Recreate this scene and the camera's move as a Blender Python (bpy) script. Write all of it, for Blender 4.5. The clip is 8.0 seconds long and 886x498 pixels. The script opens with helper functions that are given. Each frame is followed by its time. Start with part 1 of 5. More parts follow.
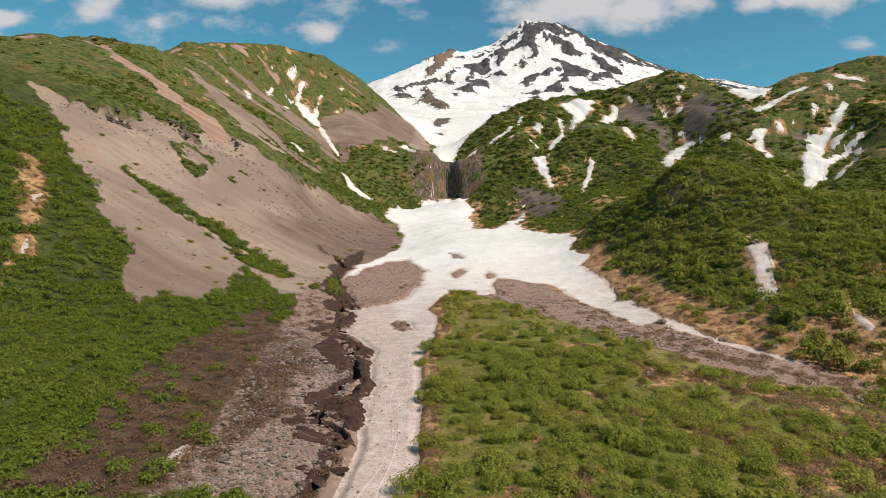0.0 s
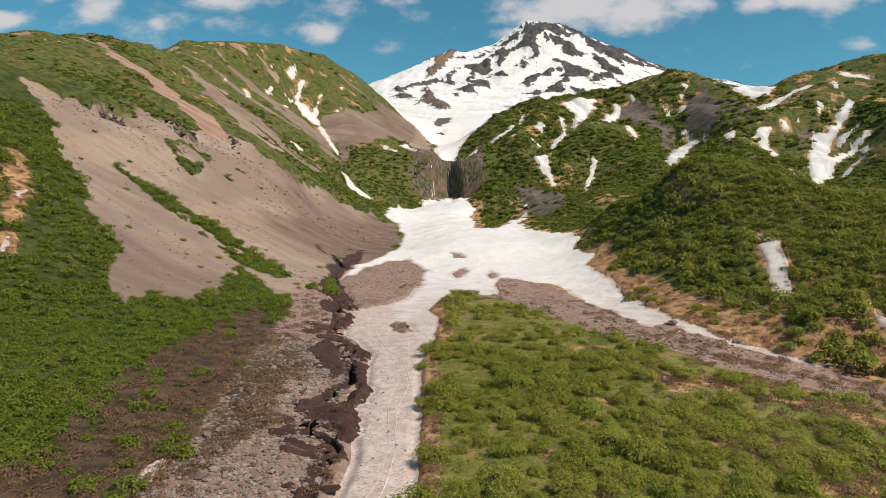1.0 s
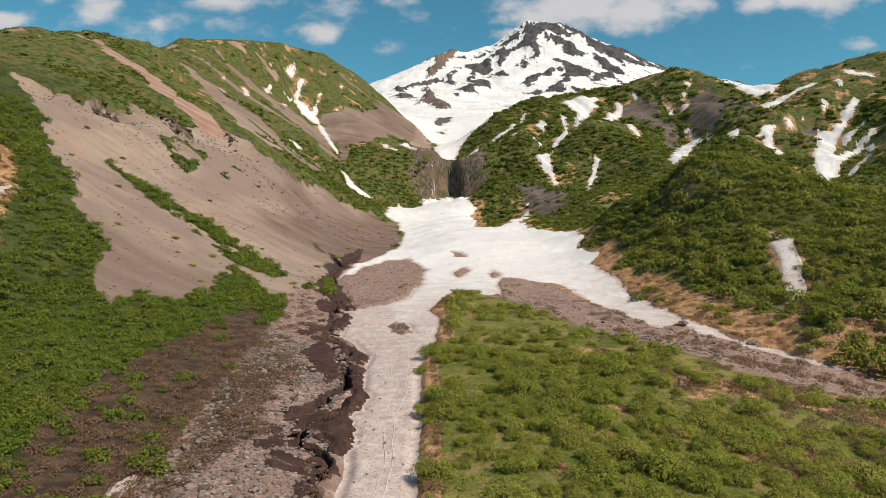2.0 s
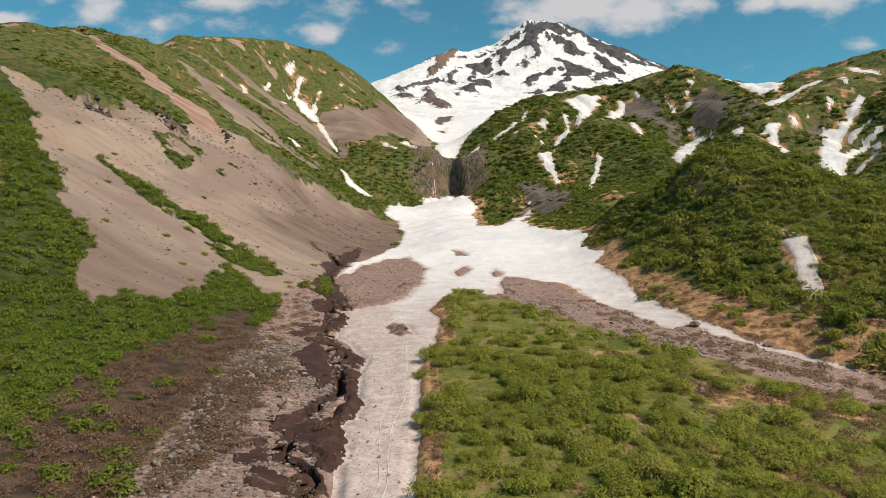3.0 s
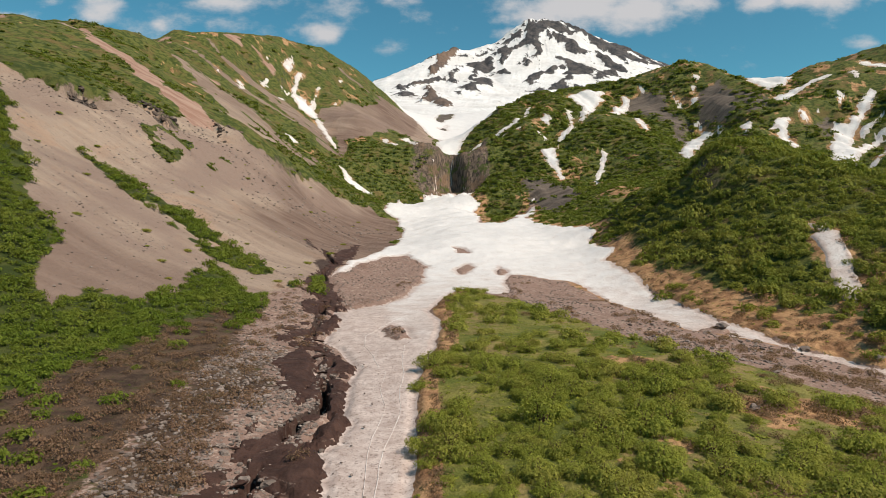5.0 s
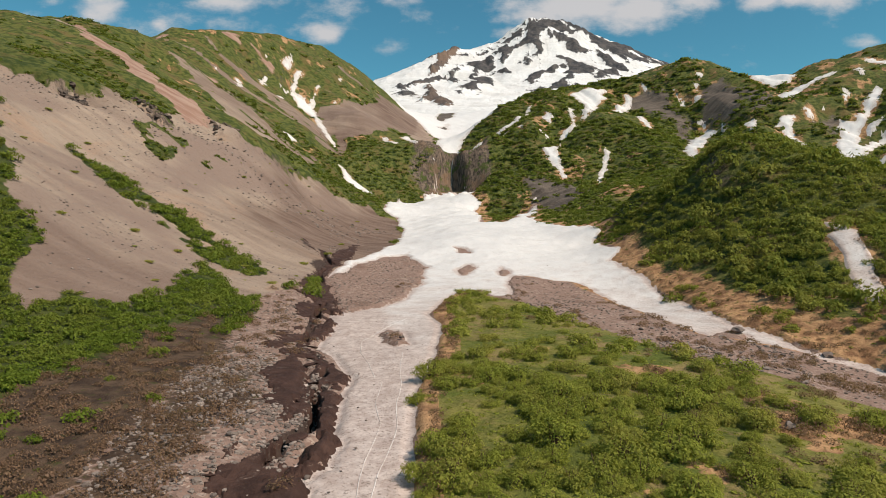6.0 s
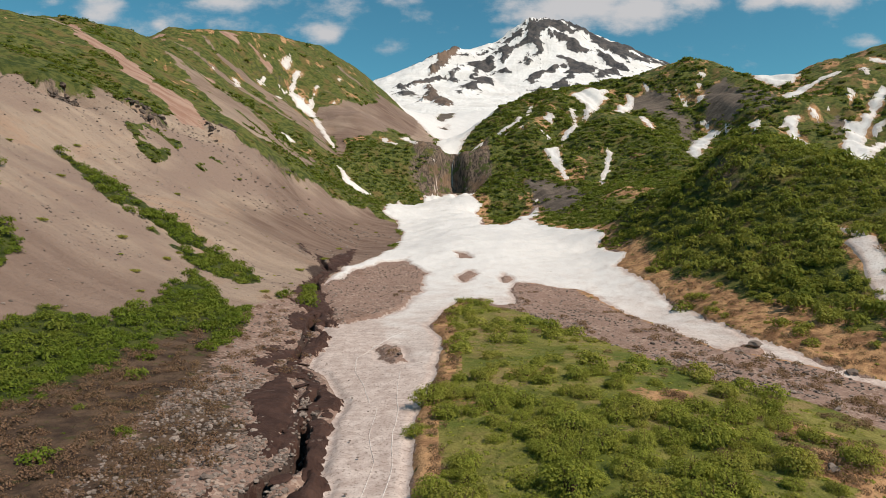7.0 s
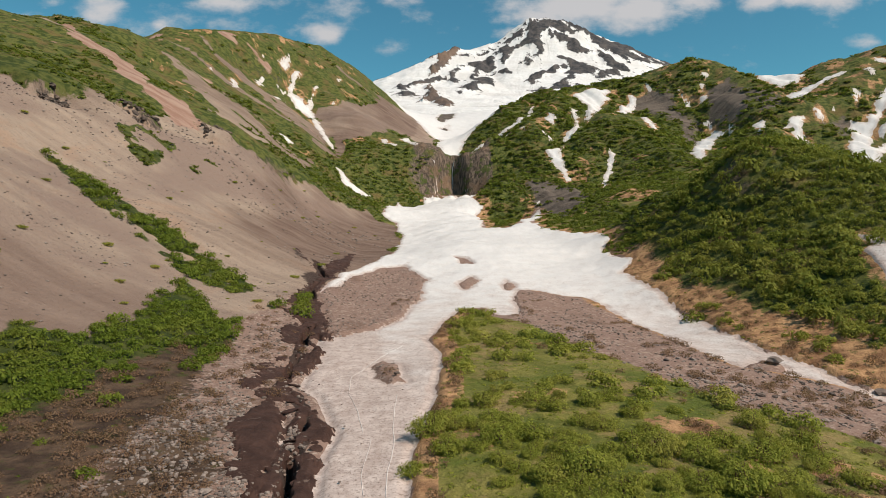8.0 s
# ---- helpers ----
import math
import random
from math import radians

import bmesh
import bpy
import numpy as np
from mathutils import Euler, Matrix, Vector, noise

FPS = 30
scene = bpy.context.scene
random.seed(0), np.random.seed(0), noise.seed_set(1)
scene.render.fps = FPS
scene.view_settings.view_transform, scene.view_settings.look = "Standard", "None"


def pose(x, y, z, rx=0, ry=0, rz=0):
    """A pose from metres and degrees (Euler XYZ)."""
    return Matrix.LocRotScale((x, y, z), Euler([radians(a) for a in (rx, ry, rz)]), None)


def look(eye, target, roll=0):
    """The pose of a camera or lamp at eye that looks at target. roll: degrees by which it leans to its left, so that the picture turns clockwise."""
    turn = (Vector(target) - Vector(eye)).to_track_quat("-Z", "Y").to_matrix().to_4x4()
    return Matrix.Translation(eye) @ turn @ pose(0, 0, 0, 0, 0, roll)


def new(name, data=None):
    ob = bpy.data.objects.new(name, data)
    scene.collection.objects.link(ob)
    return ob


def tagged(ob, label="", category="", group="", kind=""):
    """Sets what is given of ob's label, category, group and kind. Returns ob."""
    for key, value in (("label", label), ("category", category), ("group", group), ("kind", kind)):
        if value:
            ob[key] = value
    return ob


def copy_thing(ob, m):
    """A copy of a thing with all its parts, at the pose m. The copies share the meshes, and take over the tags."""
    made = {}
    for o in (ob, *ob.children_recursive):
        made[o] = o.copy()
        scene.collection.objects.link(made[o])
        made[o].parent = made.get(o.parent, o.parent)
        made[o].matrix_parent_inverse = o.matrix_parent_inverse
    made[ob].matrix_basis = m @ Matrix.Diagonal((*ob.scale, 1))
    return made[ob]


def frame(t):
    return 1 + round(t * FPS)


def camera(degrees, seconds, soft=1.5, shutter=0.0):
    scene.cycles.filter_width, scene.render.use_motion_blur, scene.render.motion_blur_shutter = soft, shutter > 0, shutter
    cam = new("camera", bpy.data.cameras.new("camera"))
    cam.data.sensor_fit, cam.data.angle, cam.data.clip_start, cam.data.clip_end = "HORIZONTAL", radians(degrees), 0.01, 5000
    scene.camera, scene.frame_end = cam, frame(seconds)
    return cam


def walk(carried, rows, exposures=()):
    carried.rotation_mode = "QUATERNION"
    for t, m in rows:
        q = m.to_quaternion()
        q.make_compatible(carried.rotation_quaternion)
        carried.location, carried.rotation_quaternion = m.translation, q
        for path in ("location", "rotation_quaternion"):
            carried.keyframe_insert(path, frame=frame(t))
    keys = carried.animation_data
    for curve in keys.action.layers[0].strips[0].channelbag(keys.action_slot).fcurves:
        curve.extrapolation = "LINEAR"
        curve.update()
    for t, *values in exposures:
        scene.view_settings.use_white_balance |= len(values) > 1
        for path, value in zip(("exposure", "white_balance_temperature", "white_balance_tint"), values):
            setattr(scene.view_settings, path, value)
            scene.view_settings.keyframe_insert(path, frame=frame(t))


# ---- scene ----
cam = camera(70.0, 8.0, soft=0.55)
PATH = [
    (0.0, pose(0.00, 0.00, 20.00, 88.000, -0.000, -0.000)),
    (0.5, pose(-0.03, 2.48, 19.68, 88.025, 0.027, 0.026)),
    (1.0, pose(-0.05, 5.21, 19.30, 88.066, 0.043, 0.082)),
    (1.5, pose(-0.09, 7.61, 18.98, 88.086, 0.076, 0.107)),
    (3.0, pose(-0.16, 15.51, 17.93, 88.107, 0.050, 0.180)),
    (3.5, pose(-0.16, 18.02, 17.60, 88.107, 0.095, 0.201)),
    (4.0, pose(-0.15, 20.75, 17.24, 88.113, 0.130, 0.237)),
    (4.5, pose(-0.13, 23.27, 16.93, 88.100, 0.164, 0.276)),
    (6.0, pose(-0.17, 31.22, 16.72, 88.035, 0.240, 0.366)),
    (6.5, pose(-0.14, 33.84, 17.31, 88.027, 0.254, 0.393)),
    (7.0, pose(-0.19, 36.56, 17.97, 88.035, 0.266, 0.389)),
    (7.5, pose(-0.21, 39.11, 18.60, 88.044, 0.273, 0.409)),
    (8.0, pose(-0.22, 42.00, 19.19, 88.070, 0.282, 0.420)),
]
walk(cam, PATH, [(0.0, 0.28, 6900, 16), (4.5, 0.25, 6900, 16), (8.0, 0.17, 6900, 16)])


# ---- sky and sun ----
SUN_TURN, SUN_HEIGHT = radians(124), radians(50)  # from straight ahead towards the right; above the horizon
world = bpy.data.worlds.new("sky")
scene.world = world
world.use_nodes = True
wn, wl = world.node_tree.nodes, world.node_tree.links
wn.clear()
sky = wn.new("ShaderNodeTexSky")
sky.sky_type, sky.sun_disc = "NISHITA", False
sky.sun_elevation, sky.sun_rotation = SUN_HEIGHT, SUN_TURN
sky.altitude, sky.air_density, sky.dust_density, sky.ozone_density = 800, 1.0, 0.4, 1.2
sky_back = wn.new("ShaderNodeBackground")
sky_back.inputs["Strength"].default_value = 0.082
sky_out = wn.new("ShaderNodeOutputWorld")


def sky_node(kind, a, b=0.0, c=0.0):
    n = wn.new("ShaderNodeMath")
    n.operation = kind
    for s, v in zip(n.inputs, (a, b, c)):
        if isinstance(v, bpy.types.NodeSocket):
            wl.new(v, s)
        else:
            s.default_value = v
    return n.outputs[0]


# fair-weather clouds: soft heaps broken up by noise. Each: bearing and height as slopes, half-widths, weight
CLOUDS = [(0.20, 0.345, 0.12, 0.030, 1.0), (0.14, 0.325, 0.06, 0.022, 1.0), (0.105, 0.305, 0.03, 0.015, 0.8), (0.30, 0.335, 0.09, 0.030, 1.0), (0.38, 0.35, 0.05, 0.02, 0.9),
          (0.57, 0.36, 0.09, 0.024, 1.0), (0.67, 0.366, 0.05, 0.016, 0.9), (0.50, 0.35, 0.04, 0.015, 0.8), (0.66, 0.285, 0.045, 0.012, 0.55), (0.71, 0.30, 0.03, 0.012, 0.5),
          (-0.35, 0.355, 0.06, 0.018, 0.9), (-0.54, 0.345, 0.045, 0.03, 0.6), (-0.19, 0.305, 0.033, 0.018, 0.8), (-0.15, 0.35, 0.06, 0.02, 0.6), (-0.09, 0.358, 0.05, 0.015, 0.6),
          (-0.08, 0.285, 0.03, 0.014, 0.42), (-0.45, 0.32, 0.022, 0.016, 0.45), (-0.69, 0.325, 0.05, 0.014, 0.9), (-0.62, 0.355, 0.03, 0.012, 0.5), (-0.45, 0.33, 0.40, 0.06, 0.27)]
way = wn.new("ShaderNodeTexCoord").outputs["Generated"]
axes = wn.new("ShaderNodeSeparateXYZ")
wl.new(way, axes.inputs[0])
ahead = sky_node("MAXIMUM", axes.outputs[1], 0.05)
across, above = sky_node("DIVIDE", axes.outputs[0], ahead), sky_node("DIVIDE", axes.outputs[2], ahead)
spot = wn.new("ShaderNodeCombineXYZ")
wl.new(across, spot.inputs[0])
wl.new(sky_node("MULTIPLY", above, 1.7), spot.inputs[1])
puffs = wn.new("ShaderNodeTexNoise")
puffs.inputs["Scale"].default_value, puffs.inputs["Detail"].default_value, puffs.inputs["Roughness"].default_value = 12.0, 8.0, 0.6
wl.new(spot.outputs[0], puffs.inputs["Vector"])
heap = 0.0
for cx, cz, wx, wz, weight in CLOUDS:
    u = sky_node("DIVIDE", sky_node("SUBTRACT", across, cx), wx)
    v = sky_node("DIVIDE", sky_node("SUBTRACT", above, cz), wz)
    d = sky_node("SQRT", sky_node("ADD", sky_node("MULTIPLY", u, u), sky_node("MULTIPLY", v, v)))
    heap = sky_node("MAXIMUM", heap, sky_node("MULTIPLY", sky_node("SUBTRACT", 1.55, d), weight))
edge = sky_node("ADD", heap, sky_node("MULTIPLY", sky_node("SUBTRACT", puffs.outputs["Fac"], 0.5), 2.3))
cloudy = wn.new("ShaderNodeMapRange")
cloudy.interpolation_type = "SMOOTHSTEP"
cloudy.inputs["From Min"].default_value, cloudy.inputs["From Max"].default_value = 0.25, 1.15
cloudy.inputs["To Max"].default_value = 0.93
wl.new(edge, cloudy.inputs["Value"])
blue = wn.new("ShaderNodeMix")
blue.data_type, blue.blend_type = "RGBA", "MULTIPLY"
blue.inputs[0].default_value = 1.0
wl.new(sky.outputs[0], blue.inputs[6])
blue.inputs[7].default_value = (0.40, 1.06, 1.02, 1)
tone = wn.new("ShaderNodeMix")
tone.data_type = "RGBA"
wl.new(cloudy.outputs[0], tone.inputs[0])
wl.new(blue.outputs[2], tone.inputs[6])
tone.inputs[7].default_value = (6.1, 6.4, 6.6, 1)
wl.new(tone.outputs[2], sky_back.inputs["Color"])
wl.new(sky_back.outputs[0], sky_out.inputs["Surface"])

sun = new("sun", bpy.data.lights.new("sun", "SUN"))
sun.data.energy, sun.data.angle, sun.data.color = 4.2, radians(0.5), (1.0, 0.91, 0.77)
SUN_WAY = Vector((math.sin(SUN_TURN) * math.cos(SUN_HEIGHT), math.cos(SUN_TURN) * math.cos(SUN_HEIGHT), math.sin(SUN_HEIGHT)))
sun.matrix_world = look((0, 0, 300), Vector((0, 0, 300)) - SUN_WAY)


# ---- materials ----
def material(name, rough=0.9, spec=0.2):
    m = bpy.data.materials.new(name)
    m.use_nodes = True
    bsdf = m.node_tree.nodes["Principled BSDF"]
    bsdf.inputs["Roughness"].default_value = rough
    bsdf.inputs["Specular IOR Level"].default_value = spec
    return m, m.node_tree, bsdf


class Graph:
    """Short ways to add nodes to one material."""

    def __init__(self, tree):
        self.t = tree
        self.place = tree.nodes.new("ShaderNodeTexCoord").outputs["Object"]

    def link(self, a, b):
        self.t.links.new(a, b)

    def put(self, socket, value):
        if isinstance(value, bpy.types.NodeSocket):
            self.link(value, socket)
        else:
            socket.default_value = value

    def noise(self, scale, detail=4, rough=0.55, stretch=None, warp=0.0):
        n = self.t.nodes.new("ShaderNodeTexNoise")
        n.inputs["Scale"].default_value, n.inputs["Detail"].default_value = scale, detail
        n.inputs["Roughness"].default_value, n.inputs["Distortion"].default_value = rough, warp
        src = self.place
        if stretch:
            mp = self.t.nodes.new("ShaderNodeMapping")
            mp.inputs["Scale"].default_value = stretch[:3]
            if len(stretch) > 3:
                mp.inputs["Rotation"].default_value = [radians(a) for a in stretch[3:]]
            self.link(src, mp.inputs[0])
            src = mp.outputs[0]
        self.link(src, n.inputs["Vector"])
        return n.outputs["Fac"]

    def cells(self, scale, feature="F1", out="Distance", stretch=None):
        n = self.t.nodes.new("ShaderNodeTexVoronoi")
        n.feature = feature
        n.inputs["Scale"].default_value = scale
        src = self.place
        if stretch:
            mp = self.t.nodes.new("ShaderNodeMapping")
            mp.inputs["Scale"].default_value = stretch
            self.link(src, mp.inputs[0])
            src = mp.outputs[0]
        self.link(src, n.inputs["Vector"])
        return n.outputs[out]

    def math(self, kind, a, b=0.0, c=0.0):
        n = self.t.nodes.new("ShaderNodeMath")
        n.operation = kind
        for s, v in zip(n.inputs, (a, b, c)):
            self.put(s, v)
        return n.outputs[0]

    def step(self, v, a, b, lo=0.0, hi=1.0):
        n = self.t.nodes.new("ShaderNodeMapRange")
        n.interpolation_type = "SMOOTHSTEP"
        for s, w in zip(n.inputs, (v, a, b, lo, hi)):
            self.put(s, w)
        return n.outputs[0]

    def mix(self, f, a, b, blend="MIX"):
        n = self.t.nodes.new("ShaderNodeMix")
        n.data_type, n.blend_type = "RGBA", blend
        self.put(n.inputs[0], f)
        for s, v in ((n.inputs[6], a), (n.inputs[7], b)):
            self.put(s, (*v, 1) if isinstance(v, tuple) else v)
        return n.outputs[2]

    def field(self, name):
        n = self.t.nodes.new("ShaderNodeAttribute")
        n.attribute_name = name
        return n.outputs["Fac"]

    def upright(self):
        g = self.t.nodes.new("ShaderNodeNewGeometry")
        s = self.t.nodes.new("ShaderNodeSeparateXYZ")
        self.link(g.outputs["Normal"], s.inputs[0])
        return s.outputs["Z"]

    def bump(self, bsdf, h, strength, distance):
        n = self.t.nodes.new("ShaderNodeBump")
        n.inputs["Strength"].default_value, n.inputs["Distance"].default_value = strength, distance
        self.link(h, n.inputs["Height"])
        self.link(n.outputs[0], bsdf.inputs["Normal"])

    def masked(self, name, grain, width=0.5):
        """A cover's edge: its signed field roughened by grain."""
        v = self.math("ADD", self.field(name), self.math("MULTIPLY", self.math("SUBTRACT", grain, 0.5), width))
        return self.step(v, 0.42, 0.58)


def land_material():
    m, tree, bsdf = material("mountain_ground")
    g = Graph(tree)
    fine, mid, broad = g.noise(3.0, 5, 0.65), g.noise(0.35, 5, 0.6), g.noise(0.045, 4)
    grain = g.noise(0.9, 5, 0.7, warp=0.4)
    # grass and low herbs
    green = g.mix(g.step(mid, 0.40, 0.60), (0.120, 0.130, 0.024), (0.235, 0.215, 0.056))
    green = g.mix(g.step(g.noise(0.055, 6, 0.68, warp=0.5), 0.42, 0.58), (0.098, 0.124, 0.021), green)
    green = g.mix(g.step(broad, 0.46, 0.72, 0.0, 0.8), green, (0.275, 0.235, 0.072))
    green = g.mix(g.step(g.noise(0.13, 6, 0.70), 0.50, 0.62, 0.0, 0.85), green, (0.29, 0.205, 0.095))
    green = g.mix(g.step(fine, 0.3, 0.7), g.mix(0.35, green, (0.03, 0.042, 0.008)), green)
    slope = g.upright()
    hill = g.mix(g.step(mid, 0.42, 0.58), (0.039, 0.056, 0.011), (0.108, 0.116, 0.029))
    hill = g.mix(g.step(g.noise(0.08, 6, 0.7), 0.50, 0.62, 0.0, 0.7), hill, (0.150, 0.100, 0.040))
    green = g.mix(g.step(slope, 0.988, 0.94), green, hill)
    # ground under the thicket: shade beneath the shrubs painted in as a darker green
    green = g.mix(g.field("thicket_shade"), green, g.mix(g.step(mid, 0.4, 0.6), (0.030, 0.044, 0.009), (0.064, 0.076, 0.018)))
    # scree: fine grey-pink debris in streaks that run downhill
    streak = g.noise(0.16, 5, 0.6, stretch=(0.25, 1.6, 0.4, 0, 0, -14))
    scree = g.mix(g.step(streak, 0.30, 0.70), (0.265, 0.200, 0.158), (0.350, 0.272, 0.212))
    scree = g.mix(g.step(g.noise(0.05, 6, 0.7, warp=0.6), 0.50, 0.66, 0.0, 0.75), scree, (0.335, 0.225, 0.160))
    scree = g.mix(g.step(g.noise(0.45, 6, 0.75), 0.57, 0.70, 0.0, 0.6), scree, (0.165, 0.122, 0.098))
    scree = g.mix(g.step(g.noise(0.022, 3), 0.46, 0.62), scree, (0.238, 0.172, 0.140))
    scree = g.mix(g.step(g.noise(1.3, 6, 0.75), 0.56, 0.72), scree, (0.125, 0.090, 0.072))
    scree = g.mix(g.step(g.cells(1.1), 0.10, 0.04), scree, (0.36, 0.31, 0.26))
    # coarse river gravel
    stones = g.cells(2.6, "F1", "Color")
    hue = tree.nodes.new("ShaderNodeSeparateColor")
    g.link(stones, hue.inputs[0])
    gravel = g.mix(g.step(hue.outputs[0], 0.55, 0.98), (0.250, 0.165, 0.132), (0.380, 0.290, 0.242))
    gravel = g.mix(g.step(g.noise(1.7, 6, 0.72), 0.54, 0.66), gravel, (0.130, 0.083, 0.066))
    gravel = g.mix(g.step(g.noise(0.20, 5, 0.6), 0.45, 0.62), gravel, (0.255, 0.170, 0.138))
    gravel = g.mix(g.step(g.noise(0.09, 4, 0.6), 0.58, 0.70, 0.0, 0.6), gravel, (0.150, 0.088, 0.066))
    scree = g.mix(g.field("rust"), scree, g.mix(g.step(streak, 0.35, 0.65), (0.135, 0.088, 0.068), (0.205, 0.145, 0.115)))
    # bare rusty soil and dry heath
    soil = g.mix(g.step(mid, 0.36, 0.62), (0.225, 0.117, 0.061), (0.46, 0.270, 0.138))
    soil = g.mix(g.step(g.noise(0.8, 5, 0.7), 0.55, 0.66), soil, (0.085, 0.085, 0.022))
    pink = g.mix(g.step(streak, 0.35, 0.65), (0.27, 0.155, 0.115), (0.37, 0.25, 0.195))
    rock = g.mix(g.step(g.noise(0.5, 6, 0.7, stretch=(1.6, 1.6, 0.35)), 0.35, 0.65), (0.045, 0.036, 0.030), (0.205, 0.150, 0.115))
    rock = g.mix(g.step(g.noise(0.07, 4, 0.6), 0.5, 0.62, 0.0, 0.7), rock, (0.19, 0.12, 0.075))
    rock = g.mix(g.step(g.noise(0.16, 5, 0.65), 0.53, 0.60, 0.0, 0.85), rock, (0.060, 0.082, 0.016))
    wet = g.mix(mid, (0.030, 0.019, 0.016), (0.085, 0.058, 0.048))
    col = g.mix(g.masked("soil", grain, 0.9), green, soil)
    col = g.mix(g.masked("scree", grain, 0.6), col, scree)
    ash = g.mix(g.step(streak, 0.35, 0.65), (0.082, 0.066, 0.055), (0.152, 0.122, 0.100))
    col = g.mix(g.masked("ash", grain, 0.95), col, ash)
    col = g.mix(g.masked("pink", grain, 0.6), col, pink)
    col = g.mix(g.masked("gravel", grain, 0.7), col, gravel)
    moor = g.mix(g.step(mid, 0.38, 0.60), (0.048, 0.030, 0.021), (0.105, 0.068, 0.045))
    moor = g.mix(g.step(g.noise(0.5, 5, 0.7), 0.55, 0.66, 0.0, 0.8), moor, (0.056, 0.060, 0.018))
    col = g.mix(g.masked("moor", grain, 1.2), col, moor)
    steep = g.step(g.math("ADD", g.upright(), g.math("MULTIPLY", g.math("SUBTRACT", mid, 0.5), 0.35)), 0.60, 0.46)
    col = g.mix(steep, col, rock)
    col = g.mix(g.masked("crag", grain, 1.0), col, rock)
    col = g.mix(g.masked("wet", grain, 0.5), col, wet)
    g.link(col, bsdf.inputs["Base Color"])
    g.bump(bsdf, g.math("ADD", g.math("MULTIPLY", fine, 0.25), g.math("ADD", grain, g.math("MULTIPLY", mid, 1.4))), 0.85, 0.55)
    return m


def volcano_material():
    m, tree, bsdf = material("volcano_rock_and_snow")
    g = Graph(tree)
    n = g.noise(0.03, 6, 0.65)
    rock = g.mix(g.step(n, 0.35, 0.65), (0.038, 0.040, 0.046), (0.098, 0.088, 0.084))
    rock = g.mix(g.field("brown"), rock, (0.17, 0.115, 0.085))
    snow = g.mix(g.step(g.noise(0.008, 4), 0.4, 0.7), (0.70, 0.70, 0.70), (0.60, 0.59, 0.58))
    edge = g.math("ADD", g.field("rock"), g.math("MULTIPLY", g.math("SUBTRACT", g.noise(0.016, 8, 0.72, stretch=(1, 1, 0.55), warp=0.8), 0.5), 0.95))
    g.link(g.mix(g.step(edge, 0.47, 0.53), snow, rock), bsdf.inputs["Base Color"])
    g.bump(bsdf, n, 0.7, 12)
    return m


def snow_material(name, dirt, clean=(0.70, 0.69, 0.68)):
    """Old summer snow; dirt from 0 to 1 says how much grit lies on it."""
    m, tree, bsdf = material(name, 0.6, 0.3)
    g = Graph(tree)
    bsdf.inputs["Subsurface Weight"].default_value = 0.0
    field = g.field("dirt")
    a, b = g.noise(0.22, 6, 0.65), g.noise(3.6, 5, 0.75)
    c = g.noise(0.5, 6, 0.6, stretch=(1.5, 0.35, 1))
    soft = g.math("ADD", g.math("MULTIPLY", field, 0.9), g.math("MULTIPLY", g.math("SUBTRACT", a, 0.5), 0.7))
    col = g.mix(g.step(c, 0.35, 0.7), clean, tuple(v * 0.93 for v in clean))
    grit = g.mix(g.step(g.noise(0.7, 5, 0.7), 0.35, 0.7), (0.42, 0.335, 0.30), (0.60, 0.515, 0.475))
    col = g.mix(g.step(soft, 0.05, 0.60, 0.0, min(1.0, dirt + 0.35)), col, grit)
    speck = g.math("MULTIPLY", g.step(b, 0.52, 0.64), g.step(soft, -0.1, 0.45, 0.12 * dirt, 0.9))
    col = g.mix(speck, col, (0.20, 0.15, 0.125))
    g.link(col, bsdf.inputs["Base Color"])
    g.bump(bsdf, g.math("ADD", g.math("MULTIPLY", b, 0.35), g.noise(0.8, 5, 0.6, warp=0.5)), 0.5, 0.22)
    return m


def mud_material():
    m, tree, bsdf = material("dark_wet_silt", 0.75, 0.25)
    g = Graph(tree)
    a, b = g.noise(0.5, 6, 0.65), g.noise(3.5, 5, 0.7)
    col = g.mix(g.step(a, 0.35, 0.68), (0.040, 0.019, 0.014), (0.070, 0.036, 0.027))
    col = g.mix(g.step(g.noise(0.30, 7, 0.75, warp=1.2), 0.58, 0.66), col, g.mix(g.step(b, 0.4, 0.65), (0.12, 0.082, 0.066), (0.24, 0.175, 0.145)))
    g.link(col, bsdf.inputs["Base Color"])
    g.bump(bsdf, g.math("ADD", a, g.math("MULTIPLY", b, 0.3)), 0.8, 0.4)
    return m


def leaf_material(name, dark, light, yellow):
    m, tree, bsdf = material(name, 0.75, 0.15)
    g = Graph(tree)
    leafy = tree.nodes.new("ShaderNodeNewGeometry").outputs["Random Per Island"]
    whole = tree.nodes.new("ShaderNodeObjectInfo").outputs["Random"]
    patch = g.noise(0.12, 4, 0.6)
    col = g.mix(leafy, dark, light)
    tone = g.math("ADD", g.math("MULTIPLY", whole, 0.25), g.math("MULTIPLY", patch, 0.9))
    col = g.mix(g.step(tone, 0.48, 0.90, 0.0, 0.7), col, yellow)
    g.link(col, bsdf.inputs["Base Color"])
    thin = tree.nodes.new("ShaderNodeBsdfTranslucent")
    g.link(g.mix(0.35, col, (0.22, 0.22, 0.02)), thin.inputs["Color"])
    both = tree.nodes.new("ShaderNodeMixShader")
    both.inputs[0].default_value = 0.45
    g.link(bsdf.outputs[0], both.inputs[1])
    g.link(thin.outputs[0], both.inputs[2])
    g.link(both.outputs[0], tree.nodes["Material Output"].inputs["Surface"])
    return m


